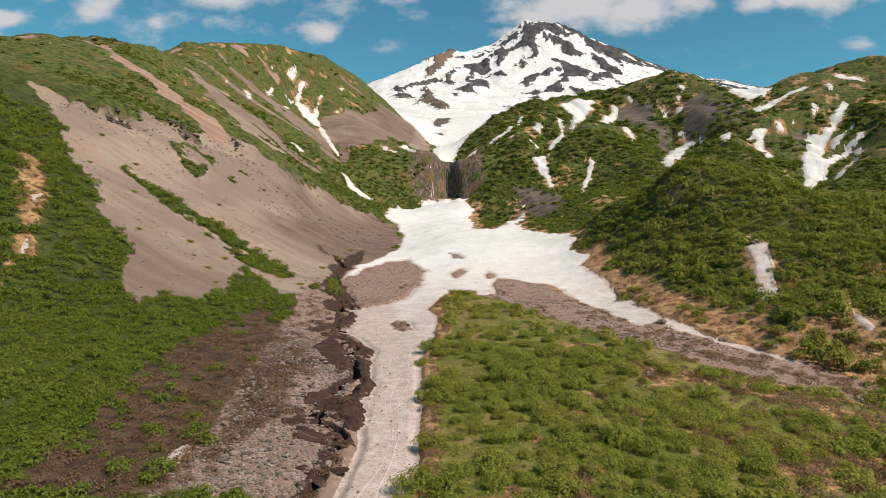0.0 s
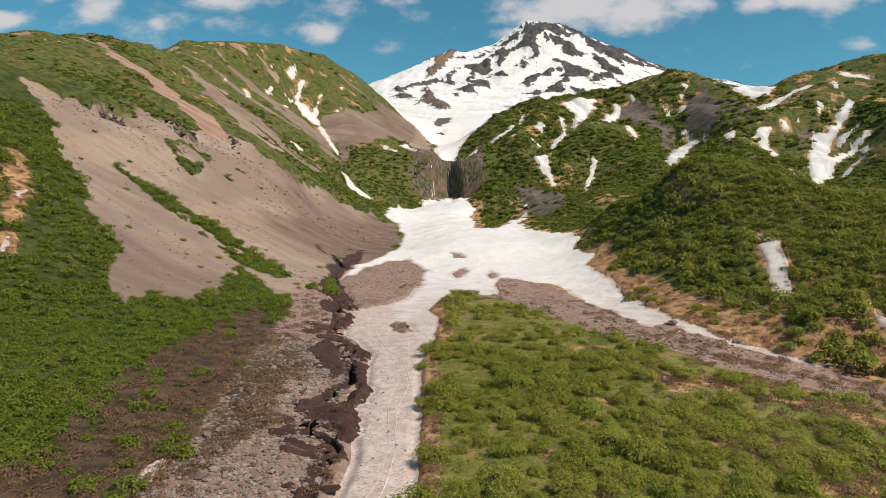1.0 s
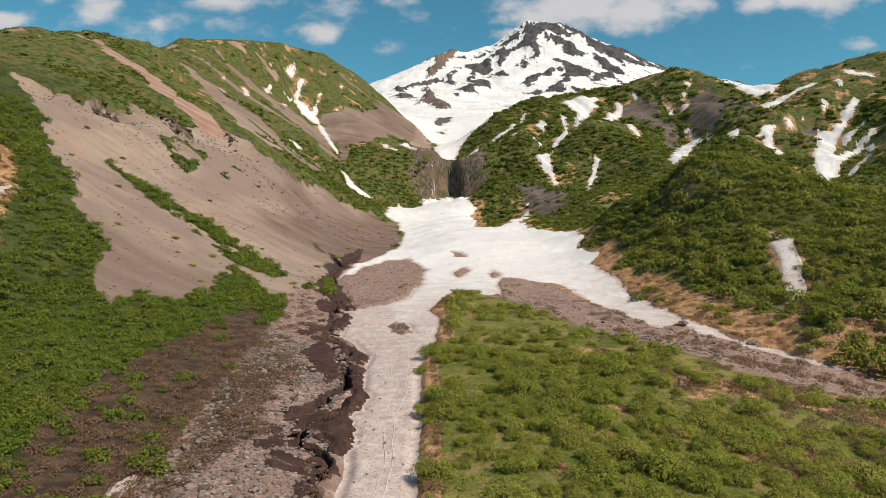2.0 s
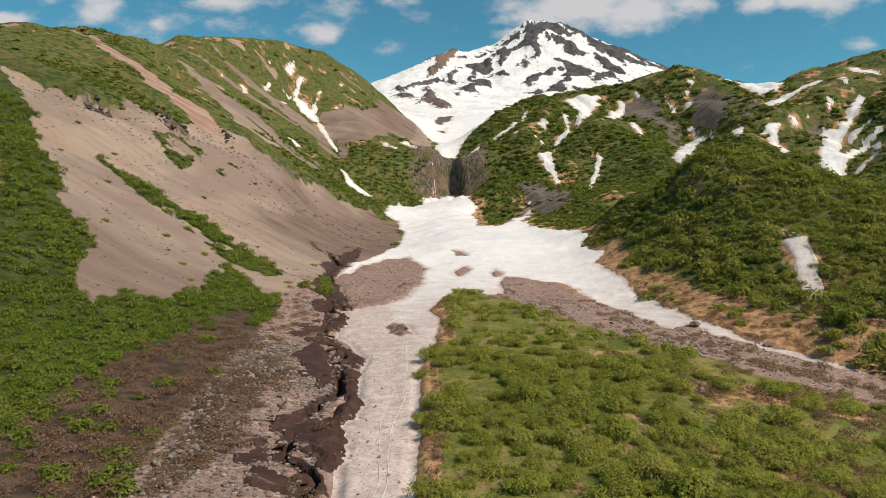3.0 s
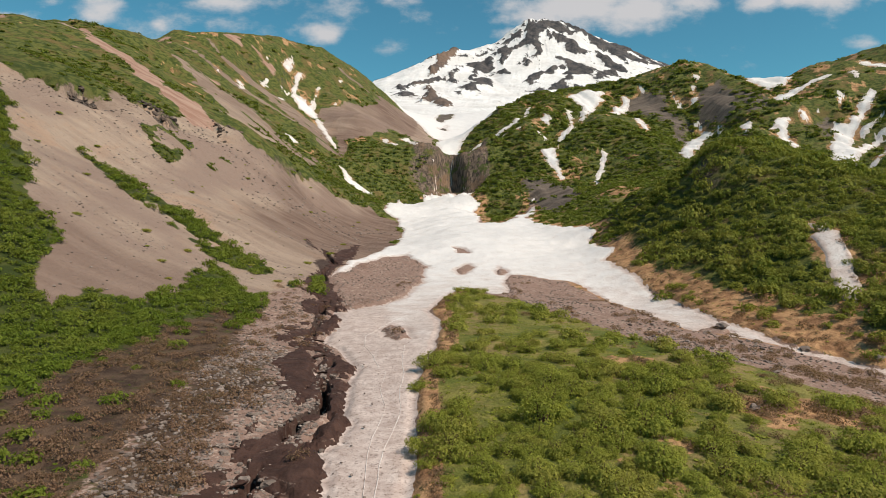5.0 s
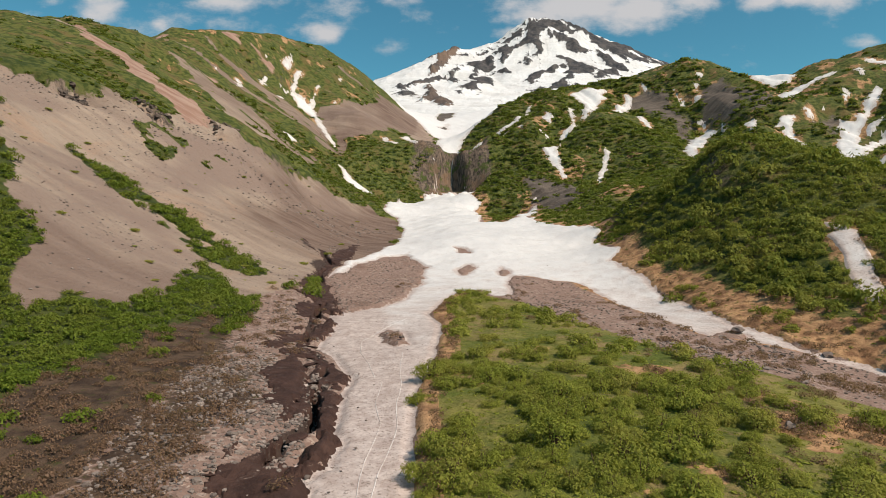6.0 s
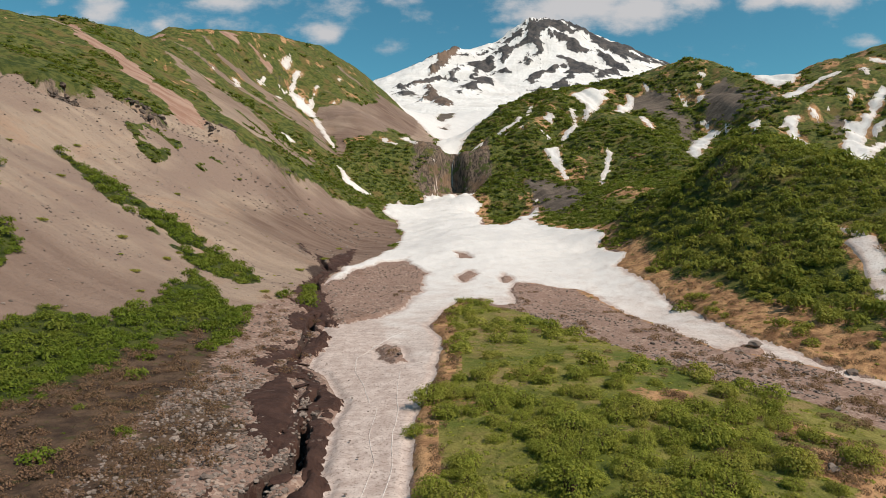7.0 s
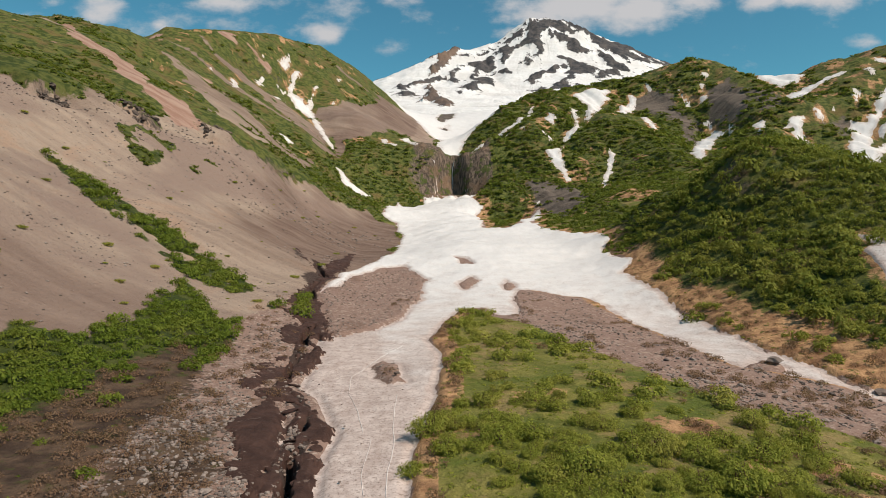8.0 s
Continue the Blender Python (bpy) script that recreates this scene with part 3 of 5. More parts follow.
PATCHES = {
    "forked_tongue": [(307, 489), (306, 482), (292, 466), (287, 463), (275, 449), (268, 444), (249, 419), (250, 415), (274, 435), (285, 438), (294, 444), (285, 432), (276, 429), (258, 415), (235, 390), (226, 381), (206, 354), (199, 349), (193, 348), (191, 350), (196, 351), (203, 358), (223, 391), (230, 407), (242, 428), (250, 437), (261, 460), (266, 464), (267, 459), (271, 457), (279, 467), (282, 465), (290, 475), (297, 481)],
    "side_tongue": [(279, 426), (275, 428), (268, 412), (251, 392), (242, 386), (236, 383), (235, 380), (242, 383), (251, 389), (267, 404), (278, 421)],
    "side_branch": [(271, 445), (278, 447), (293, 454), (290, 451), (276, 441), (269, 440)],
    "tail": [(214, 357), (207, 350), (203, 348), (209, 353)],
    "left_branch": [(213, 396), (203, 369), (202, 360), (196, 352), (198, 363)],
    "hook": [(219, 456), (227, 466), (237, 467), (238, 465), (230, 457), (224, 446), (225, 439), (218, 421), (213, 416), (216, 429), (215, 437), (221, 451), (226, 459), (224, 460)],
    "comma": [(244, 468), (253, 477), (250, 465), (246, 461), (244, 464)],
    "fleck_a": [(284, 489), (285, 485), (277, 476), (278, 480)],
    "saddle": [(252, 560), (260, 590), (272, 606), (290, 612), (303, 604), (298, 576), (285, 552), (270, 538), (258, 538)],
    "saddle_band": [(303, 526), (295, 531), (281, 526), (271, 523), (261, 521), (250, 514), (249, 503), (258, 505), (273, 515), (285, 520), (298, 523)],
    "bowl": [(147, 428), (172, 484), (189, 510), (198, 518), (196, 530), (200, 531), (200, 517), (197, 493), (191, 494), (165, 440), (147, 410), (146, 418)],
    "bowl_side": [(203, 502), (202, 491), (198, 489), (199, 496)],
    "gash_a": [(198, 591), (200, 584), (202, 577), (201, 568), (199, 573), (198, 581)],
    "gash_b": [(208, 574), (214, 569), (207, 557), (205, 561)],
    "gash_c": [(214, 589), (217, 585), (212, 573), (213, 581)],
    "rusty_patch": [(163, 613), (166, 601), (157, 581), (144, 558), (138, 567), (145, 578), (152, 584)],
    "slanting": [(158, 571), (162, 562), (158, 532), (157, 517), (151, 510), (151, 527)],
    "fleck_c": [(179, 619), (180, 605), (178, 609)],
    "fleck_d": [(208, 477), (215, 472), (206, 455), (199, 449), (203, 461)],
    "fleck_e": [(218, 599), (226, 594), (221, 589)],
    "streak": [(108, 466), (111, 461), (105, 444), (97, 425), (88, 401), (89, 411), (97, 433)],
    "top_band": [(334, 544), (338, 534), (345, 520), (342, 515), (333, 526), (329, 535)],
    "fleck_f": [(307, 513), (318, 520), (306, 503)],
    "fleck_g": [(262, 481), (263, 473), (260, 472)],
    "hill_stripe": [(102, 573), (107, 567), (100, 526), (101, 520), (91, 503), (84, 499), (76, 468), (76, 455), (74, 432), (77, 428), (71, 424), (70, 436), (68, 460), (66, 476), (77, 480), (86, 511), (94, 515), (101, 548), (99, 553)],
    "hill_patch": [(80, 547), (83, 537), (80, 525), (77, 533)],
    "hill_fleck": [(37, 517), (44, 520), (41, 511)],
    "hill_fleck_b": [(69, 503), (76, 498), (73, 489)],
    "hill_fleck_c": [(53, 516), (59, 510), (56, 507)],
    "col": [(112, 616), (131, 628), (151, 623), (139, 606), (143, 601), (132, 588), (115, 544), (107, 533), (109, 549), (119, 582), (115, 597)],
    "canyon_a": [(16, 533), (28, 529), (42, 532), (53, 537), (67, 562), (55, 547), (38, 536), (26, 534)],
    "canyon_b": [(8, 528), (23, 522), (37, 524), (47, 525), (37, 520), (24, 511)],
    "canyon_c": [(52, 545), (67, 572), (76, 588), (69, 568), (57, 542)],
    "left_main": [(-135, 598), (-131, 615), (-128, 597), (-129, 577), (-128, 567), (-123, 567), (-117, 562), (-114, 564), (-115, 585), (-115, 596), (-114, 602), (-113, 580), (-111, 562), (-105, 542), (-93, 511), (-86, 494), (-79, 482), (-74, 461), (-80, 478), (-86, 485), (-97, 505), (-107, 528), (-116, 547), (-122, 550), (-131, 562), (-131, 573), (-135, 588)],
    "left_top": [(-145, 594), (-143, 621), (-140, 613), (-140, 592)],
    "left_oval": [(-154, 543), (-148, 553), (-145, 548), (-147, 537)],
    "left_fleck_a": [(-167, 486), (-165, 487), (-160, 477), (-162, 476)],
    "left_fleck_b": [(-151, 486), (-152, 497), (-144, 478), (-145, 472)],
    "left_fleck_c": [(-137, 560), (-132, 563), (-134, 557)],
    "left_fleck_d": [(-135, 538), (-129, 537), (-131, 529)],
    "left_fleck_e": [(-102, 427), (-99, 431), (-93, 422), (-95, 417)],
    "left_fleck_f": [(-105, 646), (-101, 655), (-102, 643)],
    "left_fleck_g": [(-99, 576), (-93, 580), (-95, 573)],
    "left_fleck_h": [(-158, 581), (-154, 585), (-155, 577)],
    "left_foot": [(-69, 436), (-66, 437), (-59, 426), (-53, 431), (-47, 436), (-48, 429), (-53, 417), (-60, 417), (-65, 425)],
    "ledge_a": [(-51, 511), (-45, 509), (-42, 500), (-35, 496), (-37, 493), (-46, 499)],
    "ledge_b": [(-35, 517), (-31, 539), (-22, 490), (-25, 492)],
    "knoll_snow": [(79.7, 166.5), (81.7, 162.9), (80, 155.8), (72.9, 137), (66.1, 127.6), (66.2, 132.4), (72.9, 147.8), (74.9, 156.9), (78.8, 159.1)],
    "knoll_foot_snow": [(77.7, 120.7), (75.1, 115), (75.7, 109.5), (74, 109.1), (74, 112.8)],
    "strip_snow": [(-84.4, 129.1), (-84.2, 133.5), (-81.8, 126.8)],
    "strip_snow_low": [(-72.6, 108), (-74.5, 113.6), (-71.9, 109.9), (-71, 106.5)],
    "meadow_snow": [(-23, 51.2), (-23.7, 54.3), (-22.9, 55.9), (-22.1, 55.5), (-22, 51.7)],
}
MUD = {
    "near_sheet": [(-13.0, 70.8), (-12.4, 72.4), (-11.6, 73.5), (-9.9, 72.5), (-9.0, 71.5), (-8.8, 69.0), (-8.7, 67.4), (-8.0, 65.9), (-7.8, 64.2), (-8.5, 63.3), (-8.7, 62.2), (-9.8, 62.4), (-10.8, 64.6), (-11.9, 66.3), (-12.9, 68.1)],
    "middle_sheet": [(-10.7, 83.5), (-9.8, 83.5), (-8.6, 80.0), (-8.6, 77.5), (-9.1, 74.9), (-9.6, 73.3), (-11.1, 73.6), (-12.2, 72.9), (-13.0, 70.8), (-13.8, 71.5), (-13.2, 73.9), (-12.1, 74.8), (-11.0, 75.7), (-11.1, 79.5)],
    "west_sheet": [(-15.6, 71.0), (-15.6, 73.6), (-15.1, 75.3), (-14.5, 77.2), (-13.9, 79.2), (-13.2, 81.3), (-12.7, 77.4), (-13.2, 75.0), (-13.9, 73.8), (-14.2, 71.8), (-14.7, 70.3)],
    "west_flake": [(-16.3, 74.3), (-16.5, 77.7), (-16.0, 78.8), (-15.5, 76.1)],
    "west_chip": [(-16.1, 66.4), (-16.1, 68.5), (-15.1, 68.9), (-14.6, 66.6), (-15.2, 65.8)],
    "west_wedge": [(-16.2, 62.3), (-16.0, 63.5), (-15.4, 64.9), (-14.8, 65.9), (-14.5, 66.1), (-13.8, 63.3), (-14.3, 62.8), (-14.6, 61.9), (-15.6, 61.8)],
    "front_sheet": [(-14.1, 60.6), (-13.7, 61.6), (-12.3, 60.8), (-11.4, 60.9), (-10.8, 59.5), (-11.0, 58.0), (-13.9, 58.0)],
    "front_edge": [(-10.0, 60.0), (-9.8, 61.9), (-9.2, 61.0), (-8.5, 59.3), (-8.0, 58.2), (-9.6, 58.1)],
    "arrow": [(-20.4, 100.2), (-20.1, 105.6), (-19.4, 109.6), (-17.0, 105.6), (-15.2, 98.1), (-14.0, 95.6), (-14.0, 92.1), (-15.7, 90.4), (-18.3, 94.7)],
    "arrow_foot": [(-17.5, 91.3), (-16.3, 91.7), (-14.9, 89.7), (-13.6, 93.6), (-13.1, 88.9), (-13.8, 85.6), (-14.7, 84.3), (-15.1, 87.8), (-16.6, 88.8)],
    "east_flake": [(-13.1, 94.5), (-11.9, 95.7), (-10.6, 92.2), (-10.6, 89.0), (-10.0, 84.6), (-10.6, 83.5), (-11.5, 84.6), (-11.9, 89.0)],
    "east_spur": [(-14.8, 103.3), (-13.9, 105.9), (-11.9, 103.3), (-10.9, 100.8), (-11.2, 98.2), (-12.6, 97.6), (-13.5, 99.0)],
    "far_sheet": [(-21.4, 121.7), (-21.0, 129.8), (-20.5, 135.4), (-19.0, 137.4), (-17.7, 128.8), (-18.0, 123.7), (-19.6, 119.3)],
    "far_flake": [(-24.2, 114.0), (-24.0, 120.7), (-22.7, 125.5), (-21.0, 124.5), (-21.3, 116.7), (-22.4, 112.1)],
    "far_chip": [(-25.1, 121.2), (-24.0, 127.2), (-23.2, 131.4), (-22.8, 126.0), (-23.4, 120.4)],
    "bend": [(-26.9, 144.3), (-26.3, 151.9), (-23.6, 152.1), (-22.6, 144.4), (-23.8, 138.6), (-25.5, 139.2)],
    "bend_top": [(-33.1, 171.3), (-32.9, 181.7), (-29.1, 173.3), (-27.8, 162.8), (-28.9, 158.5), (-31.4, 163.1)],
    "elbow": [(-24.8, 156.7), (-21.3, 150.1), (-18.7, 141.3), (-20.6, 140.9)],
    "head": [(-33.8, 182.5), (-33.6, 193.5), (-31.8, 198.5), (-31.0, 184.2), (-31.6, 177.7)],
    "ledge": [(-22.0, 110.9), (-20.1, 115.2), (-16.9, 113.2), (-17.1, 110.5), (-19.4, 109.6)],
    "mouth_chip": [(-10.7, 46), (-11.5, 52.3), (-10.4, 52.6), (-10, 49.2), (-9.7, 46.1)],
    "upper_bank": [(-32.8, 175.5), (-32, 190.3), (-33, 205.2), (-46.6, 232.8), (-39.6, 217.4), (-34, 212.3), (-31.1, 250.3), (-28, 217.2), (-30.6, 198.6), (-30, 182.5), (-21.1, 152.7), (-23.6, 143.4), (-28.1, 161.8)],
    "upper_sheet": [(-31.5, 161.4), (-32.9, 181), (-29.2, 169.8), (-24, 157.6), (-19.8, 145.2), (-21.5, 142.5), (-23.1, 138), (-25.6, 137.2), (-27.5, 145.8), (-26, 152.8), (-29.4, 157.2)],
}
CRACK = [(-38, 222), (-32, 205), (-32, 188), (-24.5, 158.7), (-22.4, 137.4), (-20.6, 123.1), (-19.9, 115.3), (-17.0, 111.9), (-14.5, 104.4), (-13.1, 99.0), (-13.1, 93.6), (-12.2, 86.9), (-12.2, 83.5), (-12.9, 79.9), (-13.3, 75.6), (-13.7, 70.8), (-13.5, 67.4), (-13.3, 64.8), (-12.6, 64.7), (-11.7, 64.2), (-10.6, 62.4), (-10.2, 60.0), (-10.0, 58.1), (-10.2, 54), (-10.6, 47)]
ROCKS = {
    "summit": [(350, 2897), (383, 3063), (428, 3097), (512, 3112), (569, 3052), (638, 2995), (584, 2989), (524, 3025), (472, 3030), (486, 2950), (502, 2895), (521, 2861), (486, 2906), (460, 2949), (432, 2940), (410, 2876), (389, 2901)],
    "east_face": [(490, 2975), (524, 2947), (563, 2883), (588, 2818), (623, 2808), (570, 2792), (521, 2794), (499, 2876)],
    "under_summit": [(366, 2923), (399, 2886), (433, 2860), (412, 2768), (376, 2704), (399, 2794), (380, 2836), (358, 2861), (317, 2827), (274, 2772), (296, 2872), (332, 2898)],
    "west_steps": [(253, 2959), (299, 3026), (348, 2992), (330, 2951), (290, 2931), (262, 2912)],
    "west_rib": [(206, 2846), (272, 2885), (294, 2847), (276, 2739), (245, 2666), (233, 2723), (227, 2798)],
    "heart": [(28, 2541), (101, 2696), (154, 2798), (193, 2828), (196, 2709), (195, 2632), (170, 2592), (143, 2603), (100, 2399), (135, 2454), (174, 2458), (160, 2352), (104, 2260), (118, 2220), (90, 2153), (72, 2203), (50, 2081), (63, 2210), (96, 2297), (91, 2434), (126, 2636), (99, 2661), (55, 2575), (38, 2458), (50, 2318), (25, 2319), (16, 2436)],
    "west_shoulder": [(-76, 2427), (-51, 2561), (-18, 2771), (32, 2875), (62, 2873), (50, 2789), (18, 2674), (6, 2586), (-28, 2512), (-49, 2459)],
    "west_edge": [(-166, 2154), (-117, 2316), (-68, 2388), (-27, 2441), (27, 2458), (5, 2425), (-57, 2345), (-104, 2250), (-146, 2132)],
    "low_rib": [(-66, 2287), (-33, 2113), (-27, 1947), (4, 1911), (17, 1623), (-3, 1438), (-38, 1888), (-60, 1813), (-87, 1882), (-58, 2033)],
    "tooth": [(313, 2689), (333, 2657), (354, 2736), (361, 2675), (326, 2608)],
    "mid_rib": [(375, 2552), (431, 2615), (473, 2659), (479, 2618), (435, 2573), (407, 2472), (371, 2451), (326, 2358), (298, 2383), (324, 2481), (357, 2501)],
    "long_rib": [(328, 2231), (408, 2355), (455, 2463), (488, 2613), (472, 2721), (455, 2765), (490, 2754), (519, 2715), (547, 2655), (588, 2600), (684, 2616), (679, 2573), (620, 2497), (584, 2460), (624, 2589), (573, 2534), (509, 2492), (467, 2445), (433, 2340), (461, 2338), (395, 2223)],
    "east_skyline": [(670, 3022), (729, 3048), (769, 2995), (829, 2926), (902, 2913), (891, 2798), (816, 2795), (777, 2869), (780, 2771), (744, 2801), (725, 2922), (686, 2919), (667, 2952)],
    "east_rib": [(640, 2888), (667, 2841), (693, 2744), (729, 2700), (739, 2593), (702, 2601), (671, 2656), (645, 2694), (642, 2786)],
    "east_low": [(454, 2323), (479, 2249), (519, 2287), (479, 2197), (451, 2209)],
    "saddle_rocks": [(212, 2607), (255, 2627), (267, 2588), (232, 2532)],
    "west_flecks": [(-171, 1997), (-135, 2118), (-90, 2051), (-125, 1988)],
}


def lattice(ix, iy, seed):
    """A random number from 0 to 1 for each whole-numbered place."""
    h = (ix.astype(np.int64) * 374761393 + iy.astype(np.int64) * 668265263 + seed * 144665) & 0x7FFFFFFF
    h = ((h ^ (h >> 13)) * 1274126177) & 0x7FFFFFFF
    return ((h ^ (h >> 16)) & 0xFFFF) / 65535.0


def value_noise(x, y, seed=0):
    ix, iy = np.floor(x), np.floor(y)
    fx, fy = x - ix, y - iy
    fx, fy = fx * fx * (3 - 2 * fx), fy * fy * (3 - 2 * fy)
    a, b = lattice(ix, iy, seed), lattice(ix + 1, iy, seed)
    c, d = lattice(ix, iy + 1, seed), lattice(ix + 1, iy + 1, seed)
    return (a * (1 - fx) + b * fx) * (1 - fy) + (c * (1 - fx) + d * fx) * fy


def fbm(x, y, size, octaves=4, seed=0, gain=0.5):
    """Layered noise from about -1 to 1; its coarsest waves are size metres long."""
    total, weight, amp = 0.0, 0.0, 1.0
    for k in range(octaves):
        s = 2.03 ** k / size
        total = total + amp * (2 * value_noise(x * s + 17.3 * k, y * s - 9.1 * k, seed + k) - 1)
        weight, amp = weight + amp, amp * gain
    return total / weight * 1.4


def ramp(a, b, v):
    t = np.clip((v - a) / (b - a), 0, 1)
    return t * t * (3 - 2 * t)


def resample(line, step):
    """Points along a line about step apart, growing with the distance."""
    pts = [np.array(line[0], float)]
    for a, b in zip(line[:-1], line[1:]):
        a, b = np.array(a, float), np.array(b, float)
        n = max(1, int(np.hypot(*(b - a)[:2]) / max(step, 0.07 * min(np.hypot(*a[:2]), np.hypot(*b[:2])))))
        pts += [a + (b - a) * k / n for k in range(1, n + 1)]
    return pts


SPOTS = np.array([p for line in LINES.values() for p in resample(line, 9)])
keep = []
for k, p in enumerate(SPOTS):
    if all((SPOTS[j, 0] - p[0]) ** 2 + (SPOTS[j, 1] - p[1]) ** 2 > 9 for j in keep):
        keep.append(k)
SPOTS = SPOTS[keep]


def solve_relief(spots):
    """Weights of a surface of cones that runs through the landform lines."""
    d = np.hypot(spots[:, None, 0] - spots[None, :, 0], spots[:, None, 1] - spots[None, :, 1])
    n = len(spots)
    m = np.zeros((n + 3, n + 3))
    soft = 1.5 + 0.004 * np.maximum(spots[:, 1], 0)
    m[:n, :n] = np.sqrt(d * d + 9.0) + np.diag(-0.12 * soft)
    m[:n, n:] = m[n:, :n].T
    m[:n, n] = m[n, :n] = 1
    m[:n, n + 1] = m[n + 1, :n] = spots[:, 0] / 1000
    m[:n, n + 2] = m[n + 2, :n] = spots[:, 1] / 1000
    return np.linalg.solve(m, np.concatenate([spots[:, 2], [0, 0, 0]]))


RELIEF = solve_relief(SPOTS)


def near_relief(x, y):
    """The surface through the landform lines."""
    out = RELIEF[-3] + RELIEF[-2] * x / 1000 + RELIEF[-1] * y / 1000
    for (sx, sy, _), w in zip(SPOTS, RELIEF):
        out = out + w * np.sqrt((x - sx) ** 2 + (y - sy) ** 2 + 9.0)
    return out


CREST = np.array([np.array(a) + (np.array(b) - np.array(a)) * k / 8
                  for a, b in zip(VOLCANO_CREST[:-1], VOLCANO_CREST[1:]) for k in range(5)])


def volcano_height(x, y):
    """A concave cone that falls away from its crest line."""
    best = np.zeros(np.shape(x))
    for cx, cy, cz in CREST:
        d = np.sqrt((x - cx) ** 2 + (y - cy) ** 2 + 40.0 ** 2) - 40.0
        best = np.maximum(best, 100 + (cz - 100) * np.exp(-d / 1000 - np.maximum(y - cy, 0) / 900))
    return best


def relief(x, y):
    """The smooth large forms of the land."""
    x, y = np.asarray(x, float), np.asarray(y, float)
    far = np.hypot(x, y)
    w = ramp(850, 1500, far)
    out = np.zeros(x.shape)
    close, beyond = far < 1500, far > 850
    out[close] = near_relief(x[close], y[close]) * (1 - w[close])
    out[beyond] += volcano_height(x[beyond], y[beyond]) * w[beyond]
    return out



# ---- covers of the land ----
SNOW_EDGE = np.array(SNOW_EAST + SNOW_WEST)


def inside(poly, x, y, reach=12.0):
    """Signed metres to a closed outline: positive within, at most reach outside."""
    poly = np.asarray(poly, float)
    out = np.full(x.shape, -reach)
    (x0, y0), (x1, y1) = poly.min(0) - reach, poly.max(0) + reach
    near = (x > x0) & (x < x1) & (y > y0) & (y < y1)
    px, py = x[near], y[near]
    if not px.size:
        return out
    best, odd = np.full(px.shape, 1e9), np.zeros(px.shape, bool)
    for a, b in zip(poly, np.roll(poly, -1, 0)):
        d = b - a
        t = np.clip(((px - a[0]) * d[0] + (py - a[1]) * d[1]) / max(d @ d, 1e-9), 0, 1)
        best = np.minimum(best, (px - a[0] - t * d[0]) ** 2 + (py - a[1] - t * d[1]) ** 2)
        if a[1] != b[1]:
            odd ^= ((a[1] > py) != (b[1] > py)) & (px < a[0] + (py - a[1]) * d[0] / d[1])
    best = np.sqrt(best)
    out[near] = np.maximum(np.where(odd, best, -best), -reach)
    return out


def beside(line, x, y, reach=8.0):
    """Metres to an open line."""
    out = np.full(x.shape, reach)
    line = np.asarray(line, float)
    near = (x > line[:, 0].min() - reach) & (x < line[:, 0].max() + reach) & (y > line[:, 1].min() - reach) & (y < line[:, 1].max() + reach)
    px, py = x[near], y[near]
    best = np.full(px.shape, reach * reach)
    for a, b in zip(line[:-1], line[1:]):
        d = b - a
        t = np.clip(((px - a[0]) * d[0] + (py - a[1]) * d[1]) / (d @ d), 0, 1)
        best = np.minimum(best, (px - a[0] - t * d[0]) ** 2 + (py - a[1] - t * d[1]) ** 2)
    out[near] = np.sqrt(best)
    return out


def mud_inside(x, y):
    best = np.full(x.shape, -12.0)
    for outline in MUD.values():
        best = np.maximum(best, inside(outline, x, y))
    best = np.maximum(best, 0.55 - to_crack(x, y))
    jag = fbm(x, y, 2.6, 5, 41, 0.75) * 0.75 + np.abs(fbm(x, y, 0.9, 3, 43, 0.7)) * 0.4 - 0.12
    return best + jag * np.clip(np.hypot(x, y) / 80, 0.7, 2.0)


def snow_inside(x, y):
    """Signed metres to the edge of the valley's snow, with its dirt islands cut out."""
    far = np.hypot(x, y)
    edge = inside(SNOW_EDGE, x, y) + fbm(x, y, 7, 5, 21, 0.65) * np.clip(far / 170, 0.3, 1.6) * (1 + 0.9 * ramp(6, 22, x))
    for name in ("gravel_island", "isle", "dirt_a", "dirt_b", "dirt_c", "dirt_d"):
        edge = np.minimum(edge, -inside(COVER[name], x, y) - fbm(x, y, 3, 4, 5, 0.6) * 0.8 - (fbm(x, y, 9, 4, 6, 0.6) * 2.2 if name == "gravel_island" else 0))
    return np.minimum(np.minimum(edge, 0.3 - mud_inside(x, y)), beside(CRACK, x, y) - 2.0)


def to_crack(x, y):
    """Metres to the stream's crooked crack."""
    return beside(CRACK, x + fbm(x, y, 5, 4, 31, 0.65) * 0.8, y + fbm(x, y, 4, 3, 35) * 0.6)


